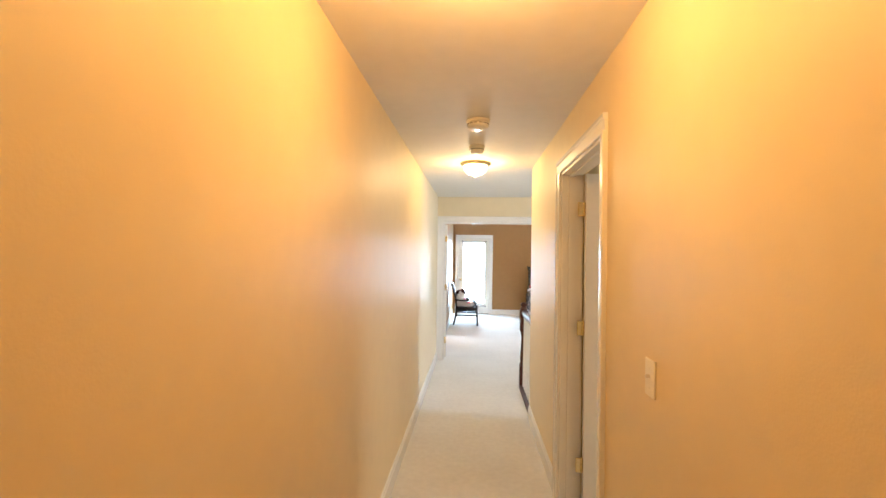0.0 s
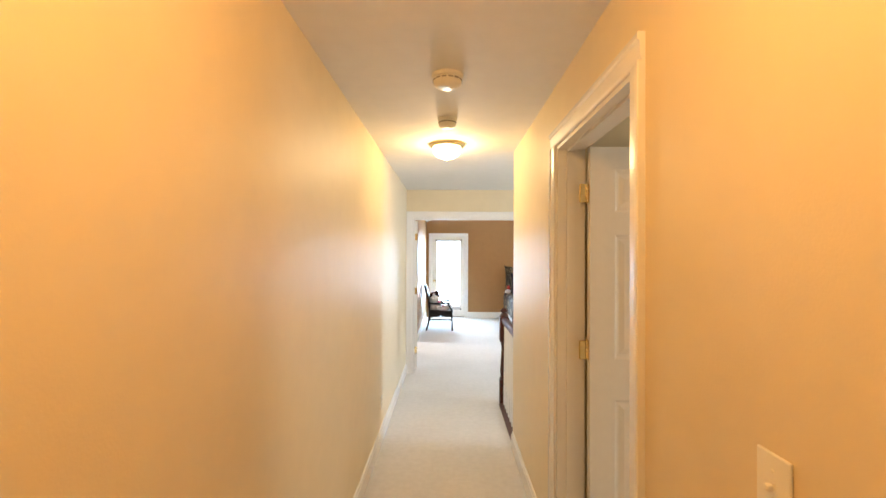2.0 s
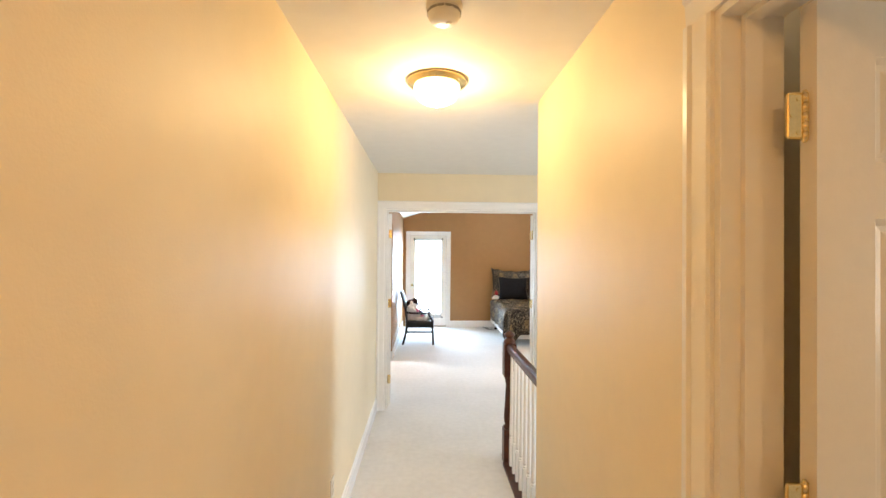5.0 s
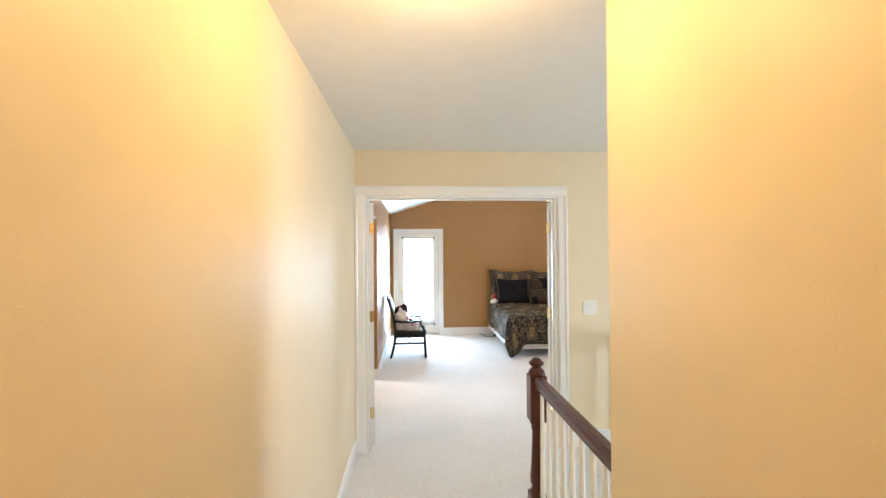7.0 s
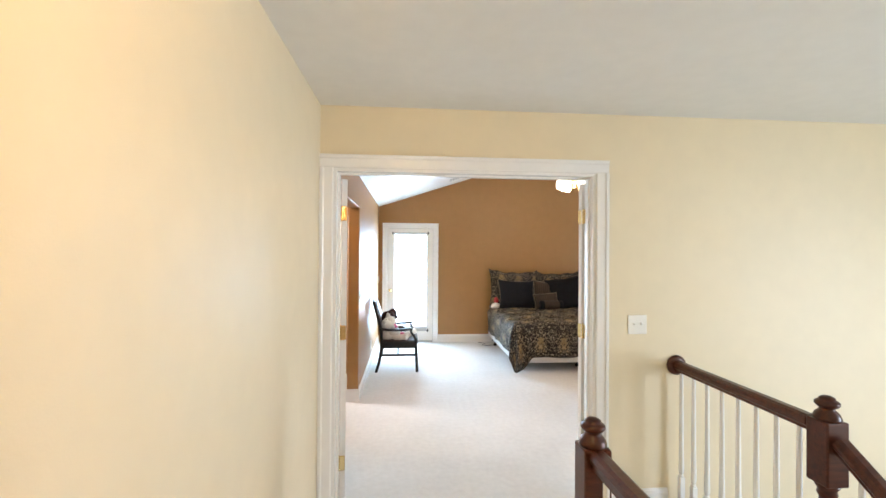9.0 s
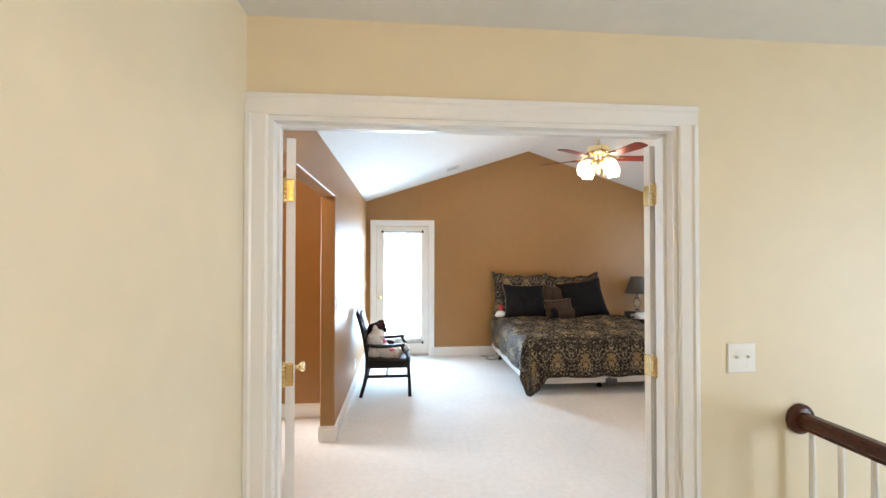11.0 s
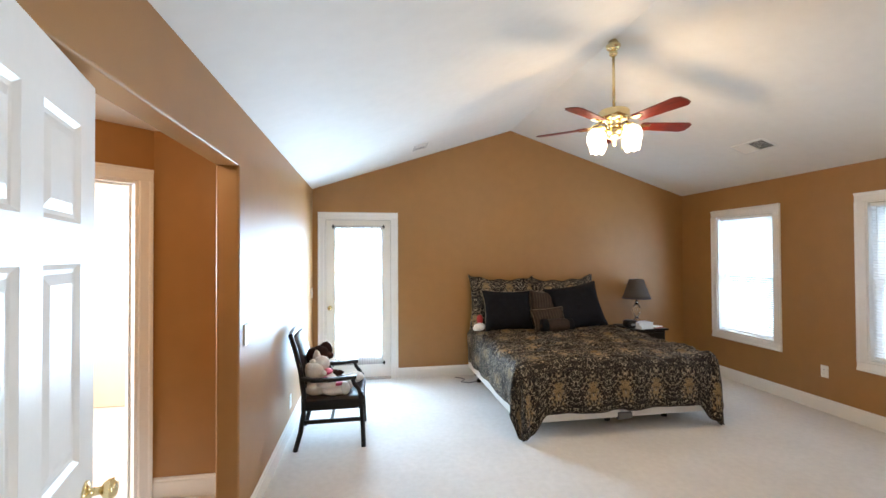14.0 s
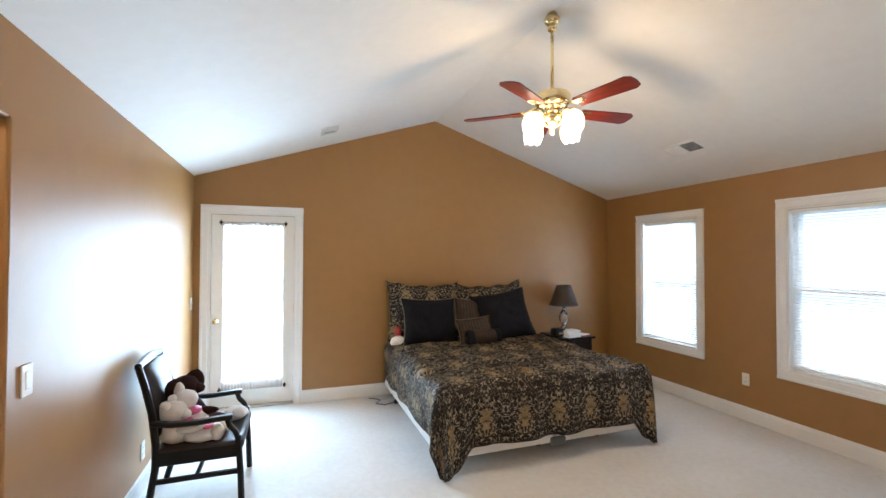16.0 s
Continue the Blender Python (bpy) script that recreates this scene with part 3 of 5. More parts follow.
def baseboard(name, x0, y0, x1, y1, h=0.13):
    """A moulded board along a wall line; it stands out to the line's left."""
    d = Vector((x1 - x0, y1 - y0, 0))
    n = Vector((-d.y, d.x, 0)).normalized()
    sec = [(0, 0), (0.014, 0), (0.014, h - 0.03), (0.010, h - 0.022), (0.010, h - 0.012), (0.004, h), (0, h)]
    bm = bmesh.new()
    ends = []
    for p in ((x0, y0), (x1, y1)):
        ends.append([bm.verts.new(Vector((p[0], p[1], 0.001)) + n * a + Vector((0, 0, z))) for a, z in sec])
    a, b = ends
    bm.faces.new(a)
    bm.faces.new(b[::-1])
    for i in range(len(sec)):
        j = (i + 1) % len(sec)
        bm.faces.new((a[i], b[i], b[j], a[j]))
    return structure(name, bm, TRIM, "white moulded baseboard", category="baseboard")


baseboard("baseboard_hall_left", XL, YD0, XL, -1.58)
baseboard("baseboard_hall_right_front", XR, -1.58, XR, SD0 - CW)
baseboard("baseboard_hall_right", XR, SD1 + CW, XR, 4.83)
baseboard("baseboard_landing", 2.07, YD0, DX1 + CW, YD0)
baseboard("baseboard_north", XE, YN, EX1 + CW - 0.005, YN)
baseboard("baseboard_east", XE, YD1, XE, YN)
baseboard("baseboard_west", XL, YN, XL, NY1 - 0.0145)
baseboard("baseboard_opening", XL + 0.014, NY1, XW, NY1)
baseboard("baseboard_nook_north", XW, 9.50, -0.685, 9.50)
baseboard("baseboard_nook_east", XW, NY1, XW, 9.50)
baseboard("baseboard_south", DX1 + CW, YD1, XE, YD1)


# ---- doors ----
def panel_door(name, width, height, label, thick=0.035, knob=None, hinge_side=0, rows=((0.11, 0.80), (0.93, 1.52), (1.62, 1.86))):
    """Six-panel leaf: local x from the hinge edge (0) to the free edge, thickness from y = 0 to thick, bottom at z = 0."""
    e = thing(name, (0, 0, 0), label, "door")
    stile, mid = 0.11 * width / 0.76, 0.10 * width / 0.76
    xs = [(stile, (width - mid) / 2), ((width + mid) / 2, width - stile)]
    bm = bmesh.new()
    box(bm, 0, stile, 0, thick, 0, height)
    box(bm, width - stile, width, 0, thick, 0, height)
    zs = [0] + [z for r in rows for z in r] + [height]
    for a, b in zip(zs[0::2], zs[1::2]):
        box(bm, stile, width - stile, 0, thick, a, b)
    for z0, z1 in rows:
        box(bm, xs[0][1], xs[1][0], 0, thick, z0, z1)
        for x0, x1 in xs:
            box(bm, x0, x1, 0.011, thick - 0.011, z0, z1)
    part("leaf", bm, DOOR, e)
    for z0, z1 in rows:
        for x0, x1 in xs:
            p = bmesh.new()
            for side in (0, 1):
                s = -1 if side == 0 else 1
                face = 0.011 if side == 0 else thick - 0.011
                lip = [(x0, z0), (x1, z0), (x1, z1), (x0, z1)]
                rings = []
                for inset, out in ((0.0, 0.0105), (0.012, 0.002), (0.022, 0.001), (0.046, 0.008)):
                    k = [(x0 + inset, z0 + inset), (x1 - inset, z0 + inset), (x1 - inset, z1 - inset), (x0 + inset, z1 - inset)]
                    rings.append([p.verts.new((x, face + s * out, z)) for x, z in k])
                for a, b in zip(rings, rings[1:]):
                    for i in range(4):
                        j = (i + 1) % 4
                        p.faces.new((a[i], a[j], b[j], b[i]))
                p.faces.new(rings[-1])
            part("panel", p, DOOR, e)
    if knob:
        for y, s in ((0, -1), (thick, 1)):
            k = lathe(bmesh.new(), [(0.030, 0), (0.031, 0.004), (0.026, 0.008), (0.011, 0.012), (0.010, 0.034), (0.019, 0.040), (0.026, 0.050), (0.027, 0.060), (0.020, 0.068), (0.006, 0.071)], steps=18, axis="y")
            o = part("knob", k, BRASS, e, "round brass knob", True)
            o.matrix_basis = pose(width - 0.065, y, knob) @ Matrix.Diagonal((1, s, 1, 1))
    return e


def hinge(parent, place, turn, fold=180.0):
    """Brass butt hinge: knuckle, two leaves with screws."""
    k = bmesh.new()
    for i in range(5):
        lathe(k, [(0.0062, -0.045 + i * 0.018), (0.0062, -0.0285 + i * 0.018)], steps=10)
    lathe(k, [(0.003, -0.049), (0.0045, -0.047), (0.0045, 0.047), (0.003, 0.05)], steps=10)
    o = part("hinge", k, BRASS, parent, "brass butt hinge", True)
    o.matrix_basis = parent.matrix_basis.inverted() @ pose(*place, 0, 0, turn)
    for ang in (0.0, fold):
        p = B(0.004, 0.036, -0.0015, 0.0015, -0.044, 0.044, 0.004, 1)
        f = part("hinge_leaf", p, BRASS, o)
        f.matrix_basis = pose(0, 0, 0, 0, 0, ang)
        for x, z in ((0.014, -0.032), (0.026, 0.0), (0.014, 0.032)):
            part("screw", lathe(bmesh.new(), [(0.0036, -0.0028), (0.0040, 0.0), (0.0036, 0.0028)], (x, 0, z), 8, "y"), BRASS, o).matrix_basis = pose(0, 0, 0, 0, 0, ang)
    return o


ROW6 = ((0.20, 0.87), (1.06, 1.64), (1.745, 1.945))
side_leaf = panel_door("panel_door", 0.80, 2.05, "white six-panel door standing open into the side room", knob=0.93, rows=ROW6)
side_leaf.matrix_world = pose(1.193, 3.350, 0.018, 0, 0, 1.5)
for z in (1.852, 1.118, 0.28):
    hinge(side_leaf, (1.184, 3.366, z), 12, 168)

ROWD = ((0.20, 0.86), (1.00, 1.50), (1.60, 1.85))
dl = panel_door("double_door_leaf", 0.755, 1.985, "white six-panel double door leaf standing open beside the nook", knob=0.90, rows=ROWD)
dl.matrix_world = pose(0.112, 7.108, 0.012, 0, 0, 105)
tagged(dl, group="double doors")
for z in (1.785, 1.06, 0.27):
    hinge(dl, (0.077, 7.078, z), 8, 262)
dr = panel_door("double_door_leaf", 0.755, 1.985, "white six-panel double door leaf folded back against the wall", knob=0.90, rows=ROWD)
dr.matrix_world = pose(1.590, 7.083, 0.012, 0, 0, 9)
tagged(dr, group="double doors")
for z in (1.785, 1.06, 0.27):
    hinge(dr, (1.596, 7.078, z), 118, 152)


def garden_door():
    e = thing("glazed_door", (EX0 + 0.02, YN + 0.045, 0.024), "white glazed garden door with a sheer curtain on rods", "door")
    wd, ht, th = EX1 - EX0 - 0.04, EH - 0.045, 0.044
    g0, g1, gz0, gz1 = 0.105, wd - 0.105, 0.25, ht - 0.10
    bm = bmesh.new()
    box(bm, 0, g0, 0, th, 0, ht)
    box(bm, g1, wd, 0, th, 0, ht)
    box(bm, g0, g1, 0, th, 0, gz0)
    box(bm, g0, g1, 0, th, gz1, ht)
    part("leaf", bm, DOOR, e)
    b = bmesh.new()
    for x0, x1, z0, z1 in ((g0 - 0.012, g0 + 0.012, gz0, gz1), (g1 - 0.012, g1 + 0.012, gz0, gz1), (g0 + 0.012, g1 - 0.012, gz0 - 0.012, gz0 + 0.012), (g0 + 0.012, g1 - 0.012, gz1 - 0.012, gz1 + 0.012)):
        box(b, x0, x1, -0.007, 0.004, z0, z1, 0.003, 1)
    part("glazing_bead", b, TRIM, e)
    p = part("pane", B(g0, g1, 0.018, 0.024, gz0, gz1), GLASS, e, "clear door glass")
    p.visible_shadow = False
    # gathered sheer curtain between two rods
    bm = bmesh.new()
    cols, x0, x1 = 120, g0 - 0.004, g1 + 0.004
    top, bot = [], []
    for i in range(cols + 1):
        x = x0 + (x1 - x0) * i / cols
        y = -0.022 + 0.0035 * math.sin(i * 1.05) + 0.001 * math.sin(i * 2.3)
        top.append(bm.verts.new((x, y, gz1 + 0.030)))
        bot.append(bm.verts.new((x, y, gz0 - 0.088)))
    for i in range(cols):
        bm.faces.new((top[i], top[i + 1], bot[i + 1], bot[i]))
    c = part("curtain", bm, SHEER, e, "gathered white sheer curtain", True)
    c.visible_shadow = False
    for z in (gz1 + 0.022, gz0 - 0.078):
        part("curtain_rod", sweep(bmesh.new(), [(x0 - 0.02, -0.011, z), (x1 + 0.02, -0.011, z)], circle(0.0035, 8)), BLACK_METAL, e, "thin black curtain rod", True)
        for x in (x0 - 0.018, x1 + 0.018):
            k = lathe(bmesh.new(), [(0.016, 0), (0.016, -0.004), (0.007, -0.008), (0.007, -0.026), (0.013, -0.030), (0.010, -0.040), (0.002, -0.043)], (x, 0, z), 12, "y")
            box(k, x - 0.005, x + 0.005, -0.003, 0, z - 0.028, z + 0.028, 0.002, 1)
            part("rod_bracket", k, BLACK_METAL, e, "black iron rod bracket", True)
    part("knob", lathe(bmesh.new(), [(0.03, 0), (0.03, -0.006), (0.011, -0.012), (0.011, -0.034), (0.024, -0.046), (0.026, -0.058), (0.012, -0.068)], (0.045, 0, 0.865), 18, "y"), BRASS, e, "brass door knob", True)
    for z in (0.22, 0.97, 1.72):
        part("hinge", lathe(bmesh.new(), [(0.007, z - 0.05), (0.007, z + 0.05)], (wd + 0.006, -0.004, 0), 10), CHROME, e, "steel hinge", True)


garden_door()


# ---- windows ----
def window(name, y0, y1, z0, z1, label):
    casing("trim_" + name, meast, -y1, -y0, z0, z1, 0.08, "white moulded window casing", True)
    e = new(name)
    e.matrix_world = meast          # local x = -y, local y = into the wall
    tagged(e, label, "window", kind="structure")
    a0, a1 = -y1, -y0
    t = 0.016
    for x0, x1 in ((a0, a0 + t), (a1 - t, a1)):
        part("reveal", B(x0, x1, 0, 0.14, z0, z1), TRIM, e)
    part("reveal", B(a0 + t, a1 - t, 0, 0.14, z1 - t, z1), TRIM, e)
    part("window_sill", B(a0 + t, a1 - t, -0.004, 0.14, z0, z0 + 0.02, 0.003, 1), TRIM, e)
    b0, b1, c0, c1 = a0 + t, a1 - t, z0 + 0.02, z1 - t
    zm = (c0 + c1) / 2
    for lo, hi, y in ((c0, zm + 0.02, 0.075), (zm - 0.02, c1, 0.105)):
        s = bmesh.new()
        f = 0.042
        box(s, b0, b0 + f, y, y + 0.028, lo, hi)
        box(s, b1 - f, b1, y, y + 0.028, lo, hi)
        box(s, b0 + f, b1 - f, y, y + 0.028, lo, lo + f)
        box(s, b0 + f, b1 - f, y, y + 0.028, hi - f, hi)
        sash = part("sash", s, TRIM, e)
        p = part("pane", B(b0 + f, b1 - f, y + 0.011, y + 0.015, lo + f, hi - f), GLASS, sash)
        p.visible_shadow = False
    # mini blind, slats open
    blind = part("blind_headrail", B(b0 + 0.006, b1 - 0.006, 0.018, 0.052, c1 - 0.034, c1 - 0.003, 0.003, 1), BLIND, e, "white blind headrail")
    slat = bmesh.new()
    n = 4
    rows = []
    for i in range(n + 1):
        yy = 0.022 + 0.026 * i / n
        zz = 0.0022 * math.sin(math.pi * i / n) + 0.003 * (i / n - 0.5)
        rows.append((slat.verts.new((b0 + 0.008, yy, zz)), slat.verts.new((b1 - 0.008, yy, zz)), slat.verts.new((b1 - 0.008, yy, zz - 0.0006)), slat.verts.new((b0 + 0.008, yy, zz - 0.0006))))
    for r, q in zip(rows, rows[1:]):
        for i in range(4):
            j = (i + 1) % 4
            slat.faces.new((r[i], q[i], q[j], r[j]))
    slat.faces.new(rows[0])
    slat.faces.new(rows[-1][::-1])
    me = finish(slat, "slat", SLAT)
    z = c1 - 0.05
    while z > c0 + 0.045:
        o = part("slat", me, None, e)
        o.matrix_basis = pose(0, 0.035, z, -48, 0, 0) @ pose(0, -0.035, 0)
        z -= 0.0235
    part("bottom_rail", B(b0 + 0.008, b1 - 0.008, 0.022, 0.048, c0 + 0.016, c0 + 0.030, 0.003, 1), BLIND, e)
    for x in (b0 + 0.12, b1 - 0.12):
        part("ladder_cord", sweep(bmesh.new(), [(x, 0.020, c1 - 0.03), (x, 0.020, c0 + 0.02)], circle(0.0009, 5)), BLIND, e)
    part("tilt_wand", sweep(bmesh.new(), [(b0 + 0.06, 0.012, c1 - 0.04), (b0 + 0.062, 0.012, c1 - 0.62)], circle(0.003, 6)), BLIND, e, "white tilt wand", True)


window("window_1", *W1, "white double-hung window with open mini blinds")
window("window_2", *W2, "wide white double-hung window with open mini blinds")


# ---- small wall and ceiling fixtures ----
def plate(name, m, label, category, gangs=1, kind="toggle"):
    """A wall plate; local x across, z up, standing out toward -y from the wall."""
    wd = 0.072 + 0.046 * (gangs - 1)
    e = thing(name, (0, 0, 0), label, category)
    e.matrix_world = m
    part("cover", B(-wd / 2, wd / 2, -0.006, 0, -0.058, 0.058, 0.003, 2), PLASTIC, e)
    for g in range(gangs):
        x = (g - (gangs - 1) / 2) * 0.046
        if kind == "toggle":
            part("slot", B(x - 0.006, x + 0.006, -0.0068, -0.004, -0.013, 0.013), PLASTIC, e)
            t = B(x - 0.0042, x + 0.0042, -0.019, -0.006, 0.000, 0.010, 0.002, 1)
            part("toggle", t, PLASTIC, e)
            for z in (-0.030, 0.030):
                part("screw", lathe(bmesh.new(), [(0.003, -0.0056), (0.003, -0.0072), (0.001, -0.0076)], (x, 0, z), 8, "y"), PLASTIC, e)
        elif kind == "rocker":
            part("rocker", B(x - 0.016, x + 0.016, -0.0085, -0.004, -0.033, 0.033, 0.002, 1), PLASTIC, e)
        else:
            for z in (-0.02, 0.02):
                part("socket", B(x - 0.016, x + 0.016, -0.0078, -0.004, z - 0.014, z + 0.014, 0.004, 1), PLASTIC, e)
                # Near-black bars for the shade inside the plug holes; no hole is cut.
                for dx in (-0.006, 0.006):
                    part("slot", B(x + dx - 0.001, x + dx + 0.001, -0.0082, -0.0076, z - 0.004, z + 0.005), DARKGAP, e)
    return e


plate("light_switch", pose(XR, 2.043, 1.192, 0, 0, -90), "ivory single light switch on the cream hall wall", "light switch")
plate("light_switch", pose(1.877, YD0, 1.123), "white double light switch beside the double doorway", "light switch", 2)
plate("light_switch", pose(XL, 9.062, 1.09, 0, 0, 90), "white light switch on the tan wall beside the nook", "light switch", 1, "rocker")
plate("light_switch", pose(XL, 11.78, 1.085, 0, 0, 90), "white light switch near the garden door", "light switch")
plate("wall_outlet", pose(XL, 4.90, 0.33, 0, 0, 90), "white wall outlet low on the hall wall", "outlet", 1, "outlet")
plate("wall_outlet", pose(XL, 10.40, 0.27, 0, 0, 90), "white wall outlet behind the armchair", "outlet", 1, "outlet")
plate("wall_outlet", pose(XE, 9.973, 0.389, 0, 0, -90), "white wall outlet between the windows", "outlet", 1, "outlet")


def smoke_detector(place, r, m=None, label="white round smoke detector on the hall ceiling"):
    e = thing("smoke_detector", place, label, "smoke detector")
    if m is not None:
        e.matrix_world = m
    part("base", lathe(bmesh.new(), [(r * 0.98, 0), (r, -0.004), (r, -0.014), (r * 0.9, -0.018)], steps=28), PLASTIC, e, "", True)
    part("body", lathe(bmesh.new(), [(r * 0.88, -0.0181), (r * 0.90, -0.026), (r * 0.86, -0.044), (r * 0.72, -0.054), (r * 0.2, -0.058)], steps=28), PLASTIC, e, "", True)
    # Solid grey bars carry the slots' shade as colour; nothing is cut out.
    for i in range(14):
        a = 2 * math.pi * i / 14
        v = part("vent_slot", B(-0.011, 0.011, -0.0012, 0.0012, -0.0035, 0.0035), SLOTGREY, e)
        v.matrix_basis = pose(r * 0.905 * math.cos(a), r * 0.905 * math.sin(a), -0.029, 0, 0, math.degrees(a) + 90)
    part("test_button", lathe(bmesh.new(), [(0.011, -0.055), (0.011, -0.0595), (0.004, -0.0605)], (r * 0.3, 0, 0), 14), PLASTIC, e, "", True)
    return e


smoke_detector((0.525, 3.33, HC), 0.074)
smoke_detector((0.522, 3.97, HC), 0.060)
slope_w = math.degrees(math.atan2(RIDGE - EAVE, XM - XL))
smoke_detector((0, 0, 0), 0.05, pose(0.40, 7.94, EAVE + (0.40 - XL) * (RIDGE - EAVE) / (XM - XL), 0, -slope_w, 0), "white round smoke detector on the sloping bedroom ceiling")


def flush_lamp(place):
    e = thing("ceiling_lamp", place, "flush brass ceiling lamp with a lit frosted glass bowl", "ceiling lamp", "flush ceiling lamps")
    part("pan", lathe(bmesh.new(), [(0.138, 0), (0.142, -0.006), (0.139, -0.013), (0.128, -0.016), (0.122, -0.023), (0.114, -0.027), (0.104, -0.027)], steps=36), BRASS, e, "polished brass pan", True)
    bowl = part("bowl", lathe(bmesh.new(), [(0.104, -0.0265), (0.108, -0.036), (0.104, -0.060), (0.090, -0.084), (0.062, -0.102), (0.030, -0.111), (0.008, -0.113)], steps=36), FROST, e, "glowing frosted glass bowl", True)
    bowl.visible_shadow = False
    part("finial", lathe(bmesh.new(), [(0.008, -0.1125), (0.010, -0.117), (0.005, -0.123), (0.002, -0.126)], steps=12), BRASS, e, "brass finial", True)
    return e


flush_lamp((0.52, 1.75, HC))
flush_lamp((0.515, 4.59, HC))
flush_lamp((-0.52, 7.92, VC))


def ceiling_register(x, y, east, wd, ht, label):
    k = (RIDGE - EAVE) / (XM - XL) if not east else (RIDGE - EAVE) / (XE - XM)
    z = RIDGE - abs(x - XM) * k
    ang = math.degrees(math.atan(k))
    e = thing("ceiling_vent", (0, 0, 0), label, "air vent")
    e.matrix_world = pose(x, y, z, 0, ang if east else -ang, 0)
    f = bmesh.new()
    b = 0.022
    box(f, -wd / 2, wd / 2, -ht / 2, -ht / 2 + b, -0.008, 0, 0.002, 1)
    box(f, -wd / 2, wd / 2, ht / 2 - b, ht / 2, -0.008, 0, 0.002, 1)
    box(f, -wd / 2, -wd / 2 + b, -ht / 2 + b, ht / 2 - b, -0.008, 0)
    box(f, wd / 2 - b, wd / 2, -ht / 2 + b, ht / 2 - b, -0.008, 0)
    part("frame", f, TRIM, e)
    # Flat sheet with the duct's shade put into its colour.
    part("backing", B(-wd / 2 + b, wd / 2 - b, -ht / 2 + b, ht / 2 - b, -0.0012, 0), VENTGREY, e, "dark grey sheet for the shaded duct behind the slats")
    n = int((wd - 2 * b) / 0.016)
    part("divider", B(-wd / 2 + b, wd / 2 - b, -0.005, 0.005, -0.008, -0.002), TRIM, e)
    for y0, y1, tilt in ((-ht / 2 + b, -0.005, -34), (0.005, ht / 2 - b, 28)):
        me = finish(B(-0.0085, 0.0085, y0, y1, -0.0006, 0.0006), "slat", TRIM)
        for i in range(n):
            x = -wd / 2 + b + (i + 0.5) * (wd - 2 * b) / n
            o = part("slat", me, None, e)
            o.matrix_basis = pose(x, 0, -0.006, 0, tilt if east else -tilt, 0)


ceiling_register(4.30, 10.05, True, 0.20, 0.36, "white slatted air vent in the sloping ceiling")
ceiling_register(1.22, 11.24, False, 0.16, 0.24, "small white air vent in the sloping ceiling")


# ---- stairs and railings ----
def newel(place, label):
    e = thing("newel_post", place, label, "newel post", "stair posts")
    part("lower_block", B(-0.045, 0.045, -0.045, 0.045, 0, 0.26, 0.005, 1), RAILWOOD, e)
    part("turned_shaft", lathe(bmesh.new(), [(0.040, 0.26), (0.042, 0.275), (0.030, 0.29), (0.036, 0.31), (0.040, 0.34), (0.034, 0.42), (0.027, 0.56), (0.026, 0.60), (0.034, 0.615), (0.030, 0.63), (0.040, 0.645), (0.040, 0.655)], steps=20), RAILWOOD, e, "", True)
    part("upper_block", B(-0.046, 0.046, -0.046, 0.046, 0.655, 0.905, 0.006, 2), RAILWOOD, e)
    part("finial", lathe(bmesh.new(), [(0.046, 0.905), (0.046, 0.914), (0.040, 0.930), (0.028, 0.942), (0.024, 0.950), (0.034, 0.956), (0.041, 0.965), (0.040, 0.975), (0.030, 0.982), (0.026, 0.984), (0.026, 0.990), (0.016, 0.996), (0.003, 0.999)], steps=22), RAILWOOD, e, "turned mushroom finial", True)
    return e


HANDRAIL = [(-0.022, -0.030), (0.022, -0.030), (0.022, -0.018), (0.029, -0.010), (0.031, 0.008), (0.026, 0.022), (0.014, 0.030), (-0.014, 0.030), (-0.026, 0.022), (-0.031, 0.008), (-0.029, -0.010), (-0.022, -0.018)]


def baluster_mesh(h):
    bm = B(-0.015, 0.015, -0.015, 0.015, 0, 0.20, 0.002, 1)
    lathe(bm, [(0.014, 0.20), (0.015, 0.208), (0.010, 0.216), (0.0145, 0.228), (0.015, 0.25), (0.0125, 0.40), (0.010, h - 0.02), (0.010, h)], steps=10)
    return finish(bm, "baluster", TRIM, False)


def railing(name, x, y0, y1, label, n, rosette=False, top=0.875):
    e = thing(name, (x, y0, 0), label, "railing", "stair railings")
    L = y1 - y0
    part("shoe_rail", B(-0.055, 0.045, 0, L, 0, 0.022, 0.004, 1), RAILWOOD, e, "dark stained floor rail")
    part("handrail", sweep(bmesh.new(), [(0, 0, top), (0, L, top)], HANDRAIL), RAILWOOD, e, "red-brown stained handrail")
    me = baluster_mesh(top - 0.052)
    for i in range(n):
        b = part("baluster", me, None, e)
        b.matrix_basis = pose(0, (i + 0.5) * L / n, 0.022)
    if rosette:
        part("rosette", lathe(bmesh.new(), [(0.060, L + 0.0), (0.060, L - 0.010), (0.052, L - 0.020), (0.036, L - 0.024)], (0, 0, top), 24, "y"), RAILWOOD, e, "round wall rosette", True)
    return e


newel((1.115, 5.84, 0), "dark stained turned newel post at the stair head")
newel((2.140, 6.00, 0), "dark stained turned newel post at the stair head")
railing("landing_railing", 1.115, 4.83, 5.795, "dark stained handrail with white balusters along the hall", 9)
railing("landing_railing", 2.125, 6.05, YD0, "dark stained handrail with white balusters and a wall rosette", 8, True)

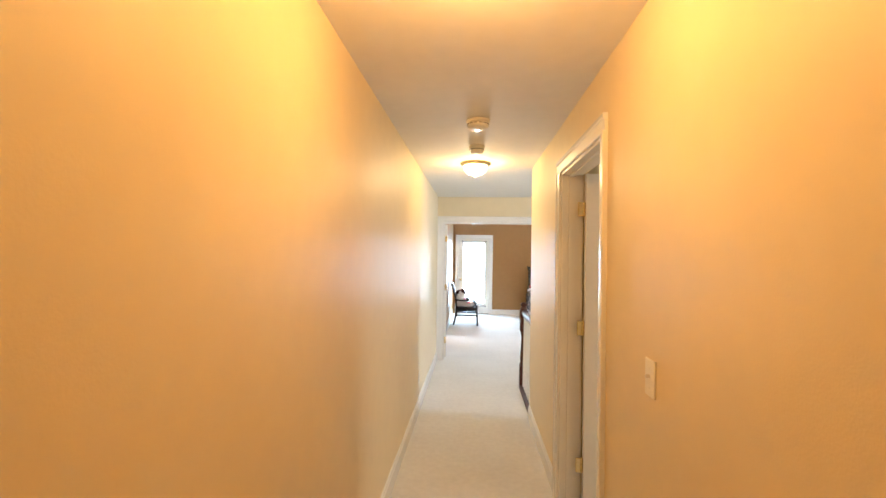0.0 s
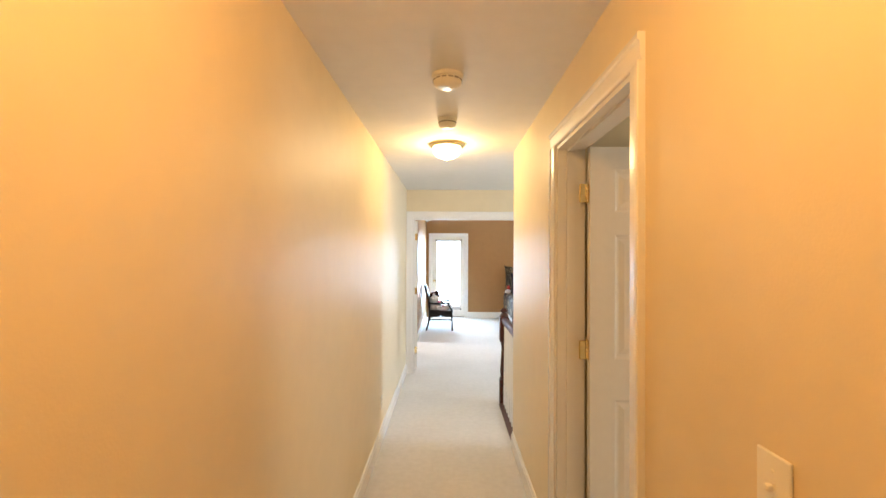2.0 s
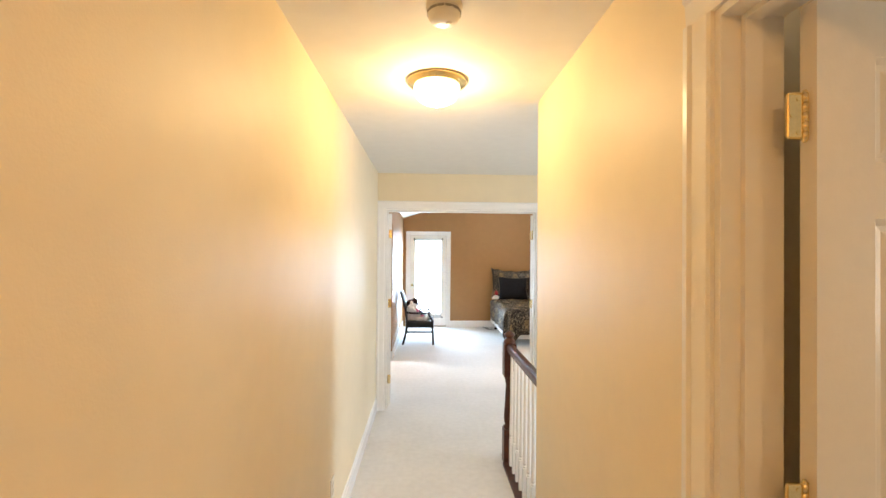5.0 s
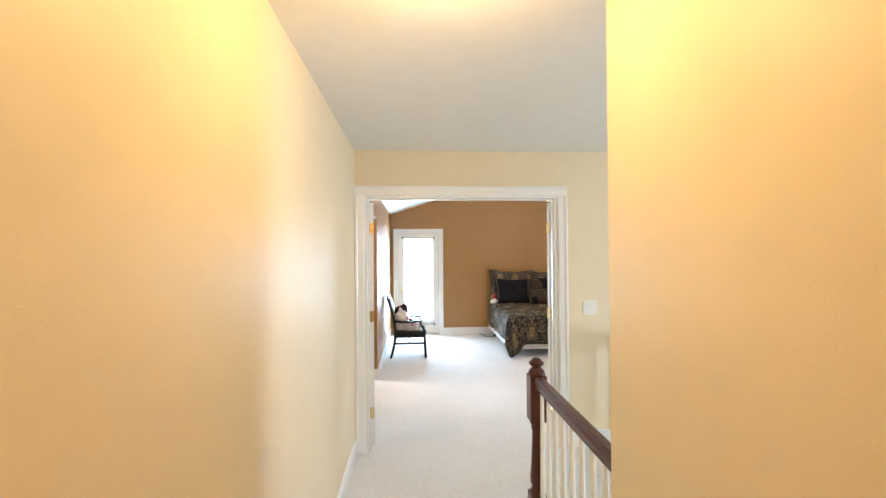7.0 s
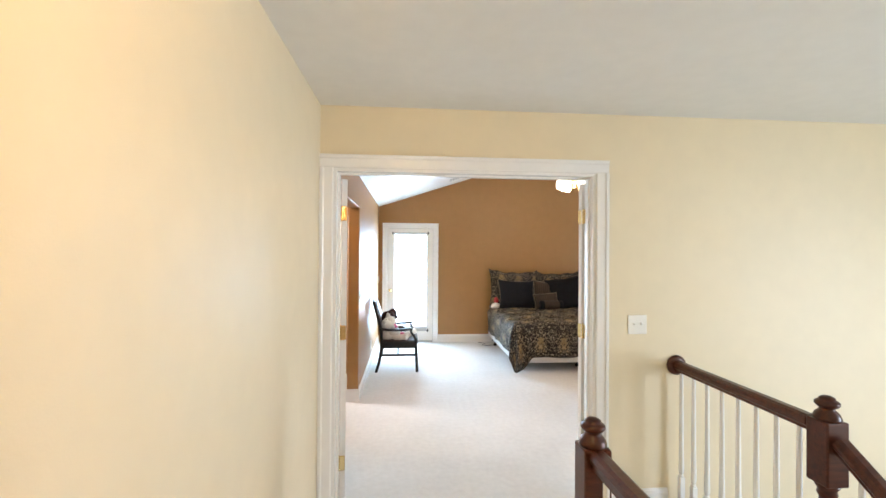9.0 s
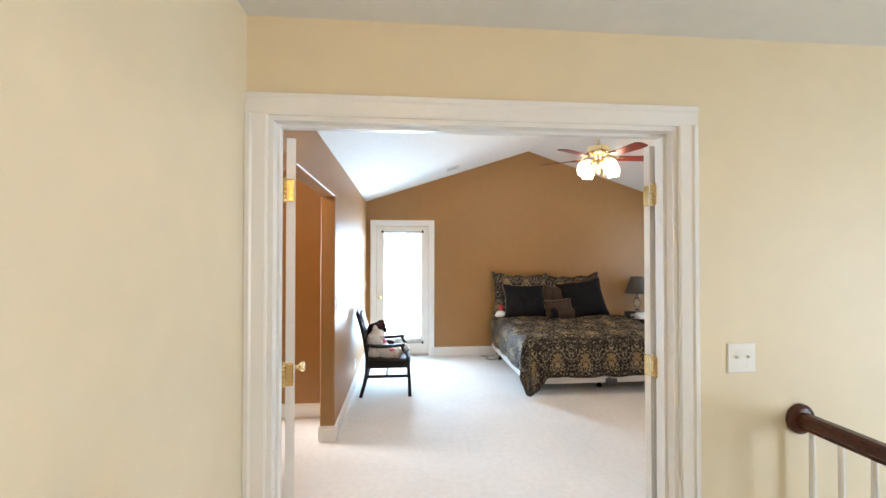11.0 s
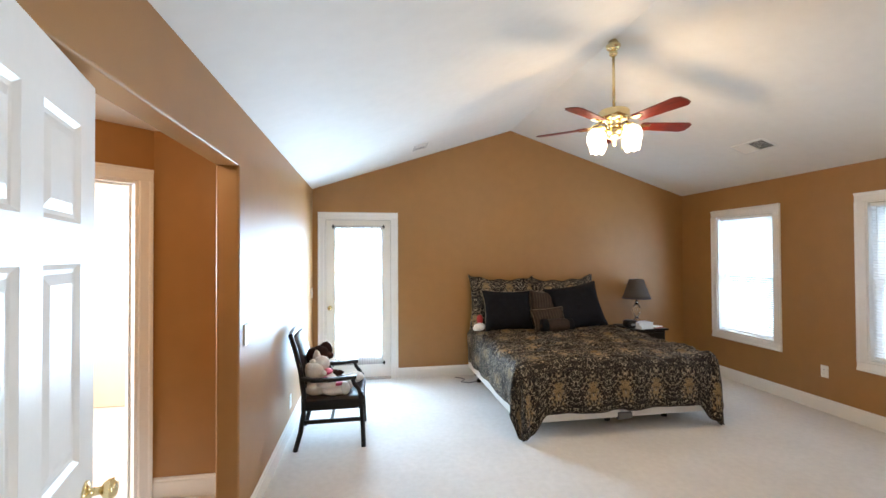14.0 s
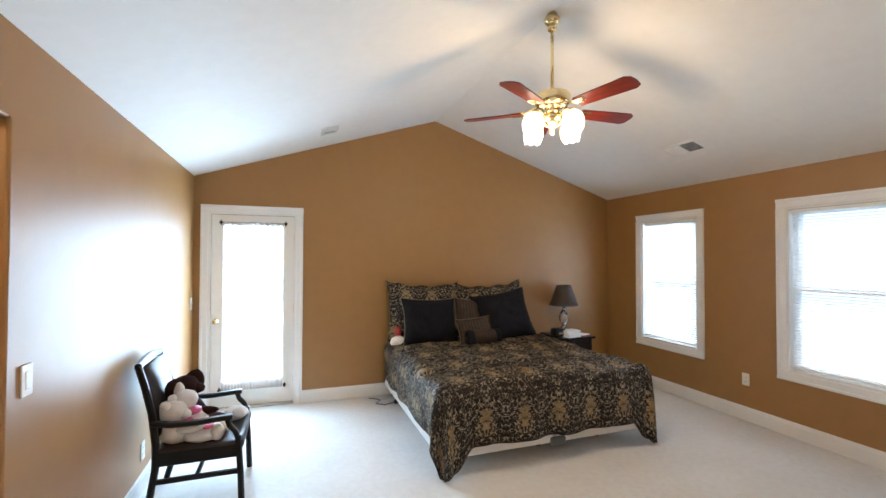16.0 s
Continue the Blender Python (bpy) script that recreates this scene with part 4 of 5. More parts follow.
# flight that goes down toward the front of the house
st = thing("staircase", (0, 5.96, 0), "carpeted stairs going down with a stained handrail", "stairs")
RISE, RUN = 0.181, 0.26
for i in range(13):
    part("step", B(1.065, 2.09, -(i + 1) * RUN - 0.02, -i * RUN, -2.72 if i > 10 else -(i + 1) * RISE - 0.25, -(i + 1) * RISE, 0.012, 1), CARPET, st)
part("stringer", prism(bmesh.new(), [(2.09, 0), (2.13, 0), (2.13, -0.3), (2.09, -0.3)], 0.0, 0.02), TRIM, st)
sweepline = [(2.14, -0.01, 0.83), (2.14, -3.2, 0.83 - 3.19 * RISE / RUN)]
part("handrail", sweep(bmesh.new(), sweepline, HANDRAIL), RAILWOOD, st, "red-brown stained handrail")
sk = bmesh.new()
a = [sk.verts.new(p) for p in ((2.10, 0.03, 0.0), (2.10, -3.38, -13 * RISE), (2.10, -3.38, -13 * RISE - 0.3), (2.10, 0.03, -0.3))]
b = [sk.verts.new(v.co + Vector((0.06, 0, 0))) for v in a]
sk.faces.new(a), sk.faces.new(b[::-1])
for i in range(4):
    j = (i + 1) % 4
    sk.faces.new((a[i], a[j], b[j], b[i]))
part("stair_skirt", sk, TRIM, st, "white stair skirt board")
me = baluster_mesh(0.80)
for i in range(24):
    y = -0.09 - i * 0.13
    o = part("baluster", me, None, st)
    o.matrix_basis = pose(2.14, y, 0.80 + (y + 0.01) * RISE / RUN - 0.80)
part("newel", B(2.09, 2.19, -3.30, -3.21, -2.72, -1.35, 0.006, 1), RAILWOOD, st, "dark stained bottom newel")


# ---- bed ----
BX0, BX1, BY0, BY1 = 1.87, 3.75, 9.90, 11.80
bed = thing("bed", (0, 0, 0), "king bed base with two white box springs on a metal frame", "bed")
for x0, x1 in ((BX0 + 0.01, 2.805), (2.825, BX1 - 0.01)):
    part("box_spring", B(x0, x1, BY0 + 0.02, BY1, 0.115, 0.335, 0.02, 3), TICKING, bed, "white box spring")
part("frame_rail", B(BX0 + 0.03, BX1 - 0.03, BY0 + 0.25, BY0 + 0.29, 0.085, 0.115), BLACK_METAL, bed)
part("frame_rail", B(BX0 + 0.03, BX1 - 0.03, BY1 - 0.29, BY1 - 0.25, 0.085, 0.115), BLACK_METAL, bed)
part("frame_rail", B(2.795, 2.835, BY0 + 0.05, BY1 - 0.05, 0.090, 0.1145), BLACK_METAL, bed)
for x in (BX0 + 0.08, 2.815, BX1 - 0.35):
    for y in (BY0 + 0.27, BY1 - 0.27):
        part("bed_leg", lathe(bmesh.new(), [(0.028, 0), (0.028, 0.03), (0.014, 0.034), (0.014, 0.085)], (x, y, 0), 12), BLACK_METAL, bed, "black caster leg", True)
# Added block that stands in for the grey gap between the box springs.
part("gap_block", B(2.77, 2.90, BY0 - 0.004, BY0 + 0.03, 0.105, 0.165, 0.012, 2), VENTGREY, bed, "dark grey block at the gap between the box springs")
part("mattress", B(BX0, BX1, BY0, BY1, 0.335, 0.585, 0.05, 4), TICKING, bed, "white mattress")


def comforter():
    """A quilted sheet laid over the bed: it falls on three sides, with the loose foot corners hanging in points."""
    bm = bmesh.new()
    uvl = bm.loops.layers.uv.new("cloth")
    nu, nv = 190, 150
    side, foot = 0.365, 0.375
    w = BX1 - BX0 + 0.04
    L = 1.87
    us = [-side - w / 2 + (w + 2 * side) * i / nu for i in range(nu + 1)]
    vs = [-foot + (L + foot) * j / nv for j in range(nv + 1)]
    cx, y0, zt = (BX0 + BX1) / 2, BY0 - 0.03, 0.625
    rad = 0.105
    grid = {}

    def drop(d):
        """How far a strip d past the edge has gone out and down round a soft edge."""
        arc = rad * math.pi / 2
        if d <= 0:
            return 0.0, 0.0
        if d < arc:
            a = d / rad
            return rad * math.sin(a), rad * (1 - math.cos(a))
        return rad, rad + d - arc

    for i, u in enumerate(us):
        for j, v in enumerate(vs):
            du, dv = abs(u) - (w / 2 - rad), rad - v
            s = 1 if u > 0 else -1
            ox, dz1 = drop(du)
            oy, dz2 = drop(dv)
            x = cx + s * (min(abs(u), w / 2 - rad) + ox)
            y = y0 + max(v, rad) - oy
            k = max(0.0, min(1.0, (abs(u) - (w / 2 - rad - 0.16)) / 0.16))
            if dv > 0:
                dz2 *= 1 + 0.36 * k * k * (3 - 2 * k)
            z = zt - max(dz1, dz2)
            if du > 0 and dv > 0:
                # loose corner: the cloth folds to a cone whose tip hangs lowest
                d = math.hypot(du, dv)
                ang = math.atan2(dv, du)
                ox, dz = drop(d)
                dz *= 1 + 0.36 * math.sin(ang) ** 2
                flare = max(0.0, min(1.0, (d - 0.1) / 0.5)) * math.sin(2 * ang)
                fold = 0.030 * math.sin(ang * 6) * min(1, d / 0.3)
                x = cx + s * (w / 2 - rad + (ox + fold) * math.cos(ang) * (1 + 0.1 * flare) + 0.010 * math.cos(ang) * min(1, d / 0.35) + 0.01 * flare)
                y = y0 + rad - (ox + fold + 0.012 * min(1, d / 0.35)) * math.sin(ang) * (1 + 0.35 * flare)
                z = zt - dz
            hang = max(0.0, min(1.0, (zt - z) / 0.35))
            along = u if dv > 0 and du <= 0 else v
            ripple = 0.020 * math.sin(along * 13.0 + 0.9 * math.sin(along * 5)) + 0.004 * math.sin(along * 31 + 1.3) + 0.008 * noise.noise(Vector((along * 9, 1.7, z * 6)))
            if dv > 0 and du <= 0:
                y -= hang * (ripple + 0.012)
            elif du > 0 and dv <= 0:
                x += s * hang * (0.5 * ripple - 0.012)
            p = Vector((u * 2.1, v * 2.1, 0.3))
            puff = 0.022 * noise.noise(p) + 0.014 * noise.noise(p * 2.7) + 0.008 * noise.noise(Vector((p.x * 9, p.y * 5, 2.2))) + 0.024 * noise.noise(Vector((u * 5, v * 14, 4.4))) + 0.010 * noise.noise(Vector((u * 15, v * 26, 1.1)))
            crown = 0.03 * max(0, 1 - (u / (w / 2)) ** 2) * max(0, 1 - ((v - 0.8) / 1.1) ** 2)
            z += (puff + crown) * (1 - hang)
            lift = 0.012 * noise.noise(Vector((along * 4.0, 3.3, s)))
            z = max(z + hang * lift, 0.022 + 0.006 * (1 + noise.noise(p * 3)))
            grid[i, j] = (bm.verts.new((x, y, z)), (u, v))
    for i in range(nu):
        for j in range(nv):
            q = [grid[i, j], grid[i + 1, j], grid[i + 1, j + 1], grid[i, j + 1]]
            f = bm.faces.new([a for a, _ in q])
            for lp, (_, t) in zip(f.loops, q):
                lp[uvl].uv = t
    rim = [grid[0, j][0].co.copy() for j in range(nv, 0, -1)] + [grid[i, 0][0].co.copy() for i in range(nu)] + [grid[nu, j][0].co.copy() for j in range(nv + 1)]
    ob = part("comforter", bm, DAMASK, None, "", True)
    part("hem", sweep(bmesh.new(), rim[::2], rounded(0.007, 0.007)), BROWNCLOTH, ob, "narrow dark bound hem", True)
    tagged(ob, "black and bronze damask comforter spread over the king bed, corners hanging", "comforter")
    so = ob.modifiers.new("thick", "SOLIDIFY")
    so.thickness, so.offset = 0.018, -1.0
    return ob


comforter()


def pillow(name, w, h, d, m, mat, label, flange=0.0, group="", uv_off=0.0, piping=None):
    """A stuffed cushion: local x across, z up, soft corners, with an optional flat flange; d: greatest depth."""
    bm = bmesh.new()
    uvl = bm.loops.layers.uv.new("cloth")
    n = 22
    front, back = {}, {}
    for i in range(n + 1):
        for j in range(n + 1):
            a, b = 2 * i / n - 1, 2 * j / n - 1
            x = a * w / 2 * (1 - 0.09 * (1 - b * b) * a * a)
            z = b * h / 2 * (1 - 0.10 * (1 - a * a) * b * b)
            ea = max(0.0, 1 - (abs(a) / (1 - flange)) ** 4) if abs(a) < 1 - flange else 0.0
            eb = max(0.0, 1 - (abs(b) / (1 - flange)) ** 4) if abs(b) < 1 - flange else 0.0
            t = d / 2 * math.sqrt(ea * eb) + 0.006
            q = Vector((a * 3 + uv_off * 9, b * 3, uv_off))
            t *= 1 + 0.12 * noise.noise(q)
            sag = 0.012 * noise.noise(q * 1.7)
            if flange > 0.08:
                z += 0.012 * math.sin(a * 11 + uv_off * 20) * max(0.0, b) ** 6 + 0.035 * abs(a) ** 5 * max(0.0, b) ** 5
                sag += 0.014 * math.sin(a * 13 + b * 7 + uv_off * 9) * max(abs(a), abs(b)) ** 8
            front[i, j] = bm.verts.new((x, -t + sag, z))
            back[i, j] = bm.verts.new((x, t + sag, z))
    def quad(vs, idx):
        f = bm.faces.new(vs)
        for lp, (i, j) in zip(f.loops, idx):
            lp[uvl].uv = (i / n * w + uv_off, j / n * h + uv_off)
    for i in range(n):
        for j in range(n):
            k = [(i, j), (i + 1, j), (i + 1, j + 1), (i, j + 1)]
            quad([front[p] for p in k], k)
            quad([back[p] for p in k[::-1]], k[::-1])
    for i in range(n):
        for k in (((i, 0), (i + 1, 0)), ((i + 1, n), (i, n)), ((0, i + 1), (0, i)), ((n, i), (n, i + 1))):
            quad([front[k[0]], back[k[0]], back[k[1]], front[k[1]]], [k[0], k[0], k[1], k[1]])
    ob = part(name, bm, mat, None, "", True)
    ob.matrix_world = m
    if piping:
        rim = [(i, 0) for i in range(n)] + [(n, i) for i in range(n)] + [(n - i, n) for i in range(n)] + [(0, n - i) for i in range(n)]
        pts = []
        for i, j in rim + rim[:1]:
            a, b = 2 * i / n - 1, 2 * j / n - 1
            pts.append((a * w / 2 * (1 - 0.09 * (1 - b * b) * a * a), 0.012 * noise.noise(Vector((a * 3 + uv_off * 9, b * 3, uv_off)) * 1.7), b * h / 2 * (1 - 0.10 * (1 - a * a) * b * b)))
        part("piping", sweep(bmesh.new(), pts, circle(0.0065, 6), up=(0, 1, 0)), piping, ob, "twisted cord edging", True)
    return tagged(ob, label, "pillow", group)


ZB = 0.625
pillow("sham_pillow", 0.86, 0.65, 0.20, pose(2.30, 11.69, ZB + 0.30, -13, 2, 0), DAMASK, "damask pillow sham with a flat flange", 0.10, "bed pillows", 0.1)
pillow("sham_pillow", 0.86, 0.63, 0.20, pose(3.13, 11.69, ZB + 0.29, -13, -2, 0), DAMASK, "damask pillow sham with a flat flange", 0.10, "bed pillows", 0.55)
pillow("cushion", 0.62, 0.50, 0.20, pose(2.29, 11.44, ZB + 0.235, -20, 2, 3), NAVY, "plump dark navy cushion", 0.03, "bed pillows", 0.2, CORD)
pillow("cushion", 0.66, 0.56, 0.20, pose(3.17, 11.46, ZB + 0.255, -20, -9, -4), NAVY, "plump dark navy cushion, tilted", 0.03, "bed pillows", 0.7, NAVY)
pillow("striped_cushion", 0.36, 0.44, 0.13, pose(2.78, 11.52, ZB + 0.24, -16, 4, 0), BROWNCLOTH, "dark striped cushion with corded edges", 0.05, "bed pillows", 0.3, CORD)
pillow("small_cushion", 0.40, 0.27, 0.13, pose(2.74, 11.27, ZB + 0.145, -24, -5, 0), BROWNCLOTH, "small brown striped cushion", 0.04, "bed pillows", 0.9, CORD)
bol = thing("bolster_pillow", (2.78, 11.15, ZB + 0.085), "dark brown bolster pillow with gathered ends", "pillow", "bed pillows")
part("roll", lathe(bmesh.new(), [(0.02, -0.165), (0.06, -0.165), (0.074, -0.15), (0.079, -0.08), (0.080, 0.0), (0.079, 0.08), (0.074, 0.15), (0.06, 0.165), (0.02, 0.165)], steps=22, axis="x"), BROWNCLOTH, bol, "", True)
for s in (-1, 1):
    part("end_band", lathe(bmesh.new(), [(0.062, s * 0.185), (0.080, s * 0.18), (0.083, s * 0.15), (0.083, s * 0.125), (0.078, s * 0.123)], steps=22, axis="x"), NAVY, bol, "dark end band", True)
    part("button", lathe(bmesh.new(), [(0.02, s * 0.175), (0.02, s * 0.19), (0.012, s * 0.196)], steps=12, axis="x"), BROWNCLOTH, bol, "", True)


def lump_mesh(c, r, seed):
    bm = bmesh.new()
    for v in bmesh.ops.create_icosphere(bm, subdivisions=3, radius=1)["verts"]:
        k = 1 + 0.12 * noise.noise(v.co * 2.2 + Vector((seed, seed, seed))) + 0.025 * noise.noise(v.co * 11.0 + Vector((seed, 0, 0)))
        v.co = c + Vector((v.co.x * r[0] * k, v.co.y * r[1] * k, v.co.z * r[2] * k))
    return bm


def plush(name, base, lumps, label, drop=0.0):
    """A soft toy: lumps of stuffed cloth (name, centre, radii, cloth) that sit together on base."""
    e = thing(name, base, label, "plush toy")
    ref = (base[0], base[1], base[2] + drop)
    for k, (kind, c, r, mat) in enumerate(lumps):
        part(kind, lump_mesh(Vector(c) - Vector(ref), r, k * 1.7), mat, e, "", True)
    return e


plush("plush_toy", (1.93, 11.42, 0.64), [("body", (1.930, 11.40, 0.685), (0.070, 0.06, 0.045), PLUSH_WHITE), ("hat", (1.945, 11.45, 0.765), (0.038, 0.035, 0.055), RED),
                                         ("paw", (1.885, 11.37, 0.672), (0.045, 0.04, 0.030), PLUSH_WHITE)], "small white and red plush toy against the pillow")


for k, pts in enumerate(([(1.66, 11.83, 0.006), (1.64, 11.77, 0.006), (1.72, 11.66, 0.006), (1.80, 11.62, 0.006), (1.90, 11.66, 0.006), (1.98, 11.70, 0.03)],
                         [(1.70, 11.76, 0.006), (1.76, 11.72, 0.007), (1.80, 11.64, 0.012), (1.74, 11.56, 0.007), (1.82, 11.50, 0.006), (1.93, 11.55, 0.006)])):
    cord = sweep(bmesh.new(), [Vector(p) + Vector((0, 0, 0.0)) for p in pts], circle(0.0045, 6))
    tagged(part("power_cord", cord, (PAPER, BLACKPLASTIC)[k], None, "", True), ("white power cord running from the wall to the bed", "black power cord coiled on the carpet beside the bed")[k], "cable")


# ---- nightstand ----
ns = thing("nightstand", (4.16, 11.59, 0), "dark wooden nightstand beside the bed", "nightstand")
part("top", B(-0.27, 0.21, -0.235, 0.235, 0.565, 0.59, 0.006, 2), DARKWOOD, ns)
part("body", B(-0.24, 0.18, -0.205, 0.215, 0.18, 0.565, 0.004, 1), DARKWOOD, ns)
for z in (0.28, 0.46):
    d = part("drawer", B(-0.22, 0.16, -0.22, -0.205, z - 0.08, z + 0.08, 0.005, 1), DARKWOOD, ns)
    part("knob", lathe(bmesh.new(), [(0.008, -0.219), (0.008, -0.232), (0.015, -0.24), (0.012, -0.249), (0.003, -0.252)], (-0.03, 0, z), 14, "y"), CHROME, d, "metal drawer knob", True)
for x in (-0.215, 0.155):
    for y in (-0.18, 0.19):
        part("leg", B(x - 0.022, x + 0.022, y - 0.022, y + 0.022, 0, 0.18, 0.004, 1), DARKWOOD, ns)

tl = thing("table_lamp", (4.13, 11.66, 0.59), "table lamp with a dark taupe shade on a cut glass base", "table lamp")
part("foot", lathe(bmesh.new(), [(0.070, 0), (0.072, 0.008), (0.060, 0.018), (0.030, 0.026), (0.016, 0.034)], steps=24), CHROME, tl, "silver lamp foot", True)
part("glass_stem", lathe(bmesh.new(), [(0.016, 0.034), (0.034, 0.050), (0.040, 0.075), (0.026, 0.100), (0.017, 0.110), (0.034, 0.135), (0.056, 0.175), (0.060, 0.215), (0.044, 0.255), (0.026, 0.285), (0.018, 0.295)], steps=14), CRYSTAL, tl, "clear cut glass stem")
part("collar", lathe(bmesh.new(), [(0.019, 0.295), (0.026, 0.300), (0.024, 0.315), (0.012, 0.322), (0.012, 0.40)], steps=16), CHROME, tl, "silver collar and socket", True)
sh = bmesh.new()
prof = [(0.180, 0.355), (0.160, 0.40), (0.136, 0.47), (0.115, 0.53), (0.096, 0.585), (0.088, 0.605)]
lathe(sh, prof + [(r - 0.003, z) for r, z in prof[::-1]] + [prof[0]], steps=36)
part("shade", sh, SHADE, tl, "dark taupe fabric bell shade", True)
part("shade_ring", lathe(bmesh.new(), [(0.182, 0.352), (0.184, 0.356), (0.182, 0.360), (0.178, 0.356)], steps=36), SHADE, tl, "", True)
part("finial", lathe(bmesh.new(), [(0.006, 0.40), (0.006, 0.60), (0.011, 0.615), (0.004, 0.628)], steps=12), CHROME, tl, "", True)
for k, (x, y, rz, zz, t, lab) in enumerate(((4.07, 11.44, 12, 0.59, 0.045, "thick white-covered book lying flat"), (4.065, 11.445, 4, 0.635, 0.035, "white book stacked on another book"))):
    b = thing("book", (x, y, zz), lab, "book", "books on the nightstand", rz)
    part("pages", B(-0.10, 0.097, -0.072, 0.072, 0.004, t - 0.004), PAPER, b)
    part("cover", box(box(B(-0.104, 0.10, -0.075, 0.075, 0, 0.004), -0.104, 0.10, -0.075, 0.075, t - 0.004, t), -0.104, -0.100, -0.075, 0.075, 0.004, t - 0.004), PAPER, b)
ph = thing("alarm_clock", (3.945, 11.50, 0.59), "black rounded clock radio", "clock")
part("case", B(-0.09, 0.07, -0.07, 0.07, 0, 0.10, 0.035, 4), BLACKPLASTIC, ph, "", True)
part("dial", B(-0.045, 0.03, -0.0725, -0.066, 0.035, 0.062, 0.001, 1), SLOTGREY, ph, "grey dial")
pp = thing("paper_stack", (4.265, 11.47, 0.59), "loose white papers on a red booklet", "papers", "", 20)
part("booklet", B(-0.08, 0.08, -0.06, 0.06, 0, 0.008, 0.002, 1), RED, pp, "red booklet")
part("sheet", B(-0.07, 0.085, -0.05, 0.06, 0.008, 0.015), PAPER, pp)


# ---- armchair with toys ----
ch = thing("armchair", (0, 0, 0), "dark wooden open-arm chair with brown leather seat and back", "chair")
CY0, CY1 = 10.02, 10.55
for y, s in ((CY0, 1), (CY1, -1)):
    part("rear_leg", sweep(bmesh.new(), [(0.085, y, 0.0), (0.125, y, 0.14), (0.150, y, 0.30), (0.150, y, 0.44), (0.125, y + s * 0.012, 0.62), (0.085, y + s * 0.030, 0.77), (0.045, y + s * 0.050, 0.888)], rounded(0.036, 0.042), up=(0, 1, 0)), DARKWOOD, ch)
    part("front_leg", sweep(bmesh.new(), [(0.612, y, 0.0), (0.604, y, 0.20), (0.590, y, 0.40), (0.588, y, 0.44)], rounded(0.036, 0.038), up=(0, 1, 0)), DARKWOOD, ch)
    part("arm", sweep(bmesh.new(), [(0.128, y, 0.566), (0.22, y, 0.546), (0.36, y, 0.543), (0.50, y, 0.554), (0.555, y, 0.556)], rounded(0.046, 0.030)), DARKWOOD, ch)
    part("arm_post", sweep(bmesh.new(), [(0.588, y, 0.42), (0.572, y, 0.465), (0.538, y, 0.505), (0.525, y, 0.546)], rounded(0.030, 0.034), up=(0, 1, 0)), DARKWOOD, ch)
    part("side_stretcher", B(0.13, 0.60, y - 0.011, y + 0.011, 0.205, 0.235, 0.004, 1), DARKWOOD, ch)
    part("side_rail", B(0.14, 0.60, y - 0.016, y + 0.016, 0.310, 0.390, 0.006, 1), DARKWOOD, ch)
part("front_rail", B(0.570, 0.606, CY0, CY1, 0.310, 0.386, 0.006, 1), DARKWOOD, ch)
part("rear_rail", B(0.135, 0.165, CY0, CY1, 0.310, 0.386, 0.006, 1), DARKWOOD, ch)
part("cross_stretcher", B(0.35, 0.372, CY0 + 0.011, CY1 - 0.011, 0.207, 0.233, 0.004, 1), DARKWOOD, ch)
part("seat", B(0.14, 0.622, CY0 - 0.012, CY1 + 0.012, 0.356, 0.409, 0.022, 4), LEATHER, ch, "padded dark brown leather seat", True)
bk = bmesh.new()
sweep(bk, [(0.148, 0, 0.50), (0.128, 0, 0.62), (0.088, 0, 0.77), (0.056, 0, 0.872)], [(-0.205 + (CY0 + CY1) / 2, -0.018), (0.205 + (CY0 + CY1) / 2, -0.018), (0.212 + (CY0 + CY1) / 2, 0.0), (0.205 + (CY0 + CY1) / 2, 0.018), (-0.205 + (CY0 + CY1) / 2, 0.018), (-0.212 + (CY0 + CY1) / 2, 0.0)], up=(1, 0, 0))
back = part("backrest", bk, LEATHER, ch, "padded dark brown leather back", True)
part("top_rail", sweep(bmesh.new(), [(0.046, CY0 + 0.036, 0.888), (0.040, CY0 + 0.16, 0.903), (0.038, (CY0 + CY1) / 2, 0.908), (0.040, CY1 - 0.16, 0.903), (0.046, CY1 - 0.036, 0.888)], rounded(0.036, 0.044)), DARKWOOD, ch)
part("lower_back_rail", B(0.135, 0.165, CY0 + 0.016, CY1 - 0.016, 0.475, 0.505, 0.005, 1), DARKWOOD, ch)

W_, P_, B_ = PLUSH_WHITE, PINK, PLUSH_BROWN
plush("plush_bear", (0.30, 10.13, 0.406), [
    ("body", (0.235, 10.135, 0.490), (0.105, 0.080, 0.075), W_), ("head", (0.215, 10.115, 0.612), (0.078, 0.066, 0.066), W_), ("muzzle", (0.282, 10.100, 0.598), (0.034, 0.034, 0.030), W_),
    ("ear", (0.185, 10.062, 0.668), (0.028, 0.020, 0.028), W_), ("ear", (0.200, 10.165, 0.676), (0.028, 0.020, 0.028), W_), ("leg", (0.375, 10.080, 0.466), (0.100, 0.046, 0.046), W_),
    ("foot", (0.462, 10.078, 0.476), (0.042, 0.044, 0.055), W_), ("arm", (0.320, 10.060, 0.520), (0.075, 0.030, 0.034), W_), ("ribbon", (0.296, 10.105, 0.552), (0.030, 0.052, 0.018), P_),
    ("bow", (0.405, 10.085, 0.515), (0.052, 0.040, 0.014), P_)], "white plush bear with a pink bow on the chair", 0.022)
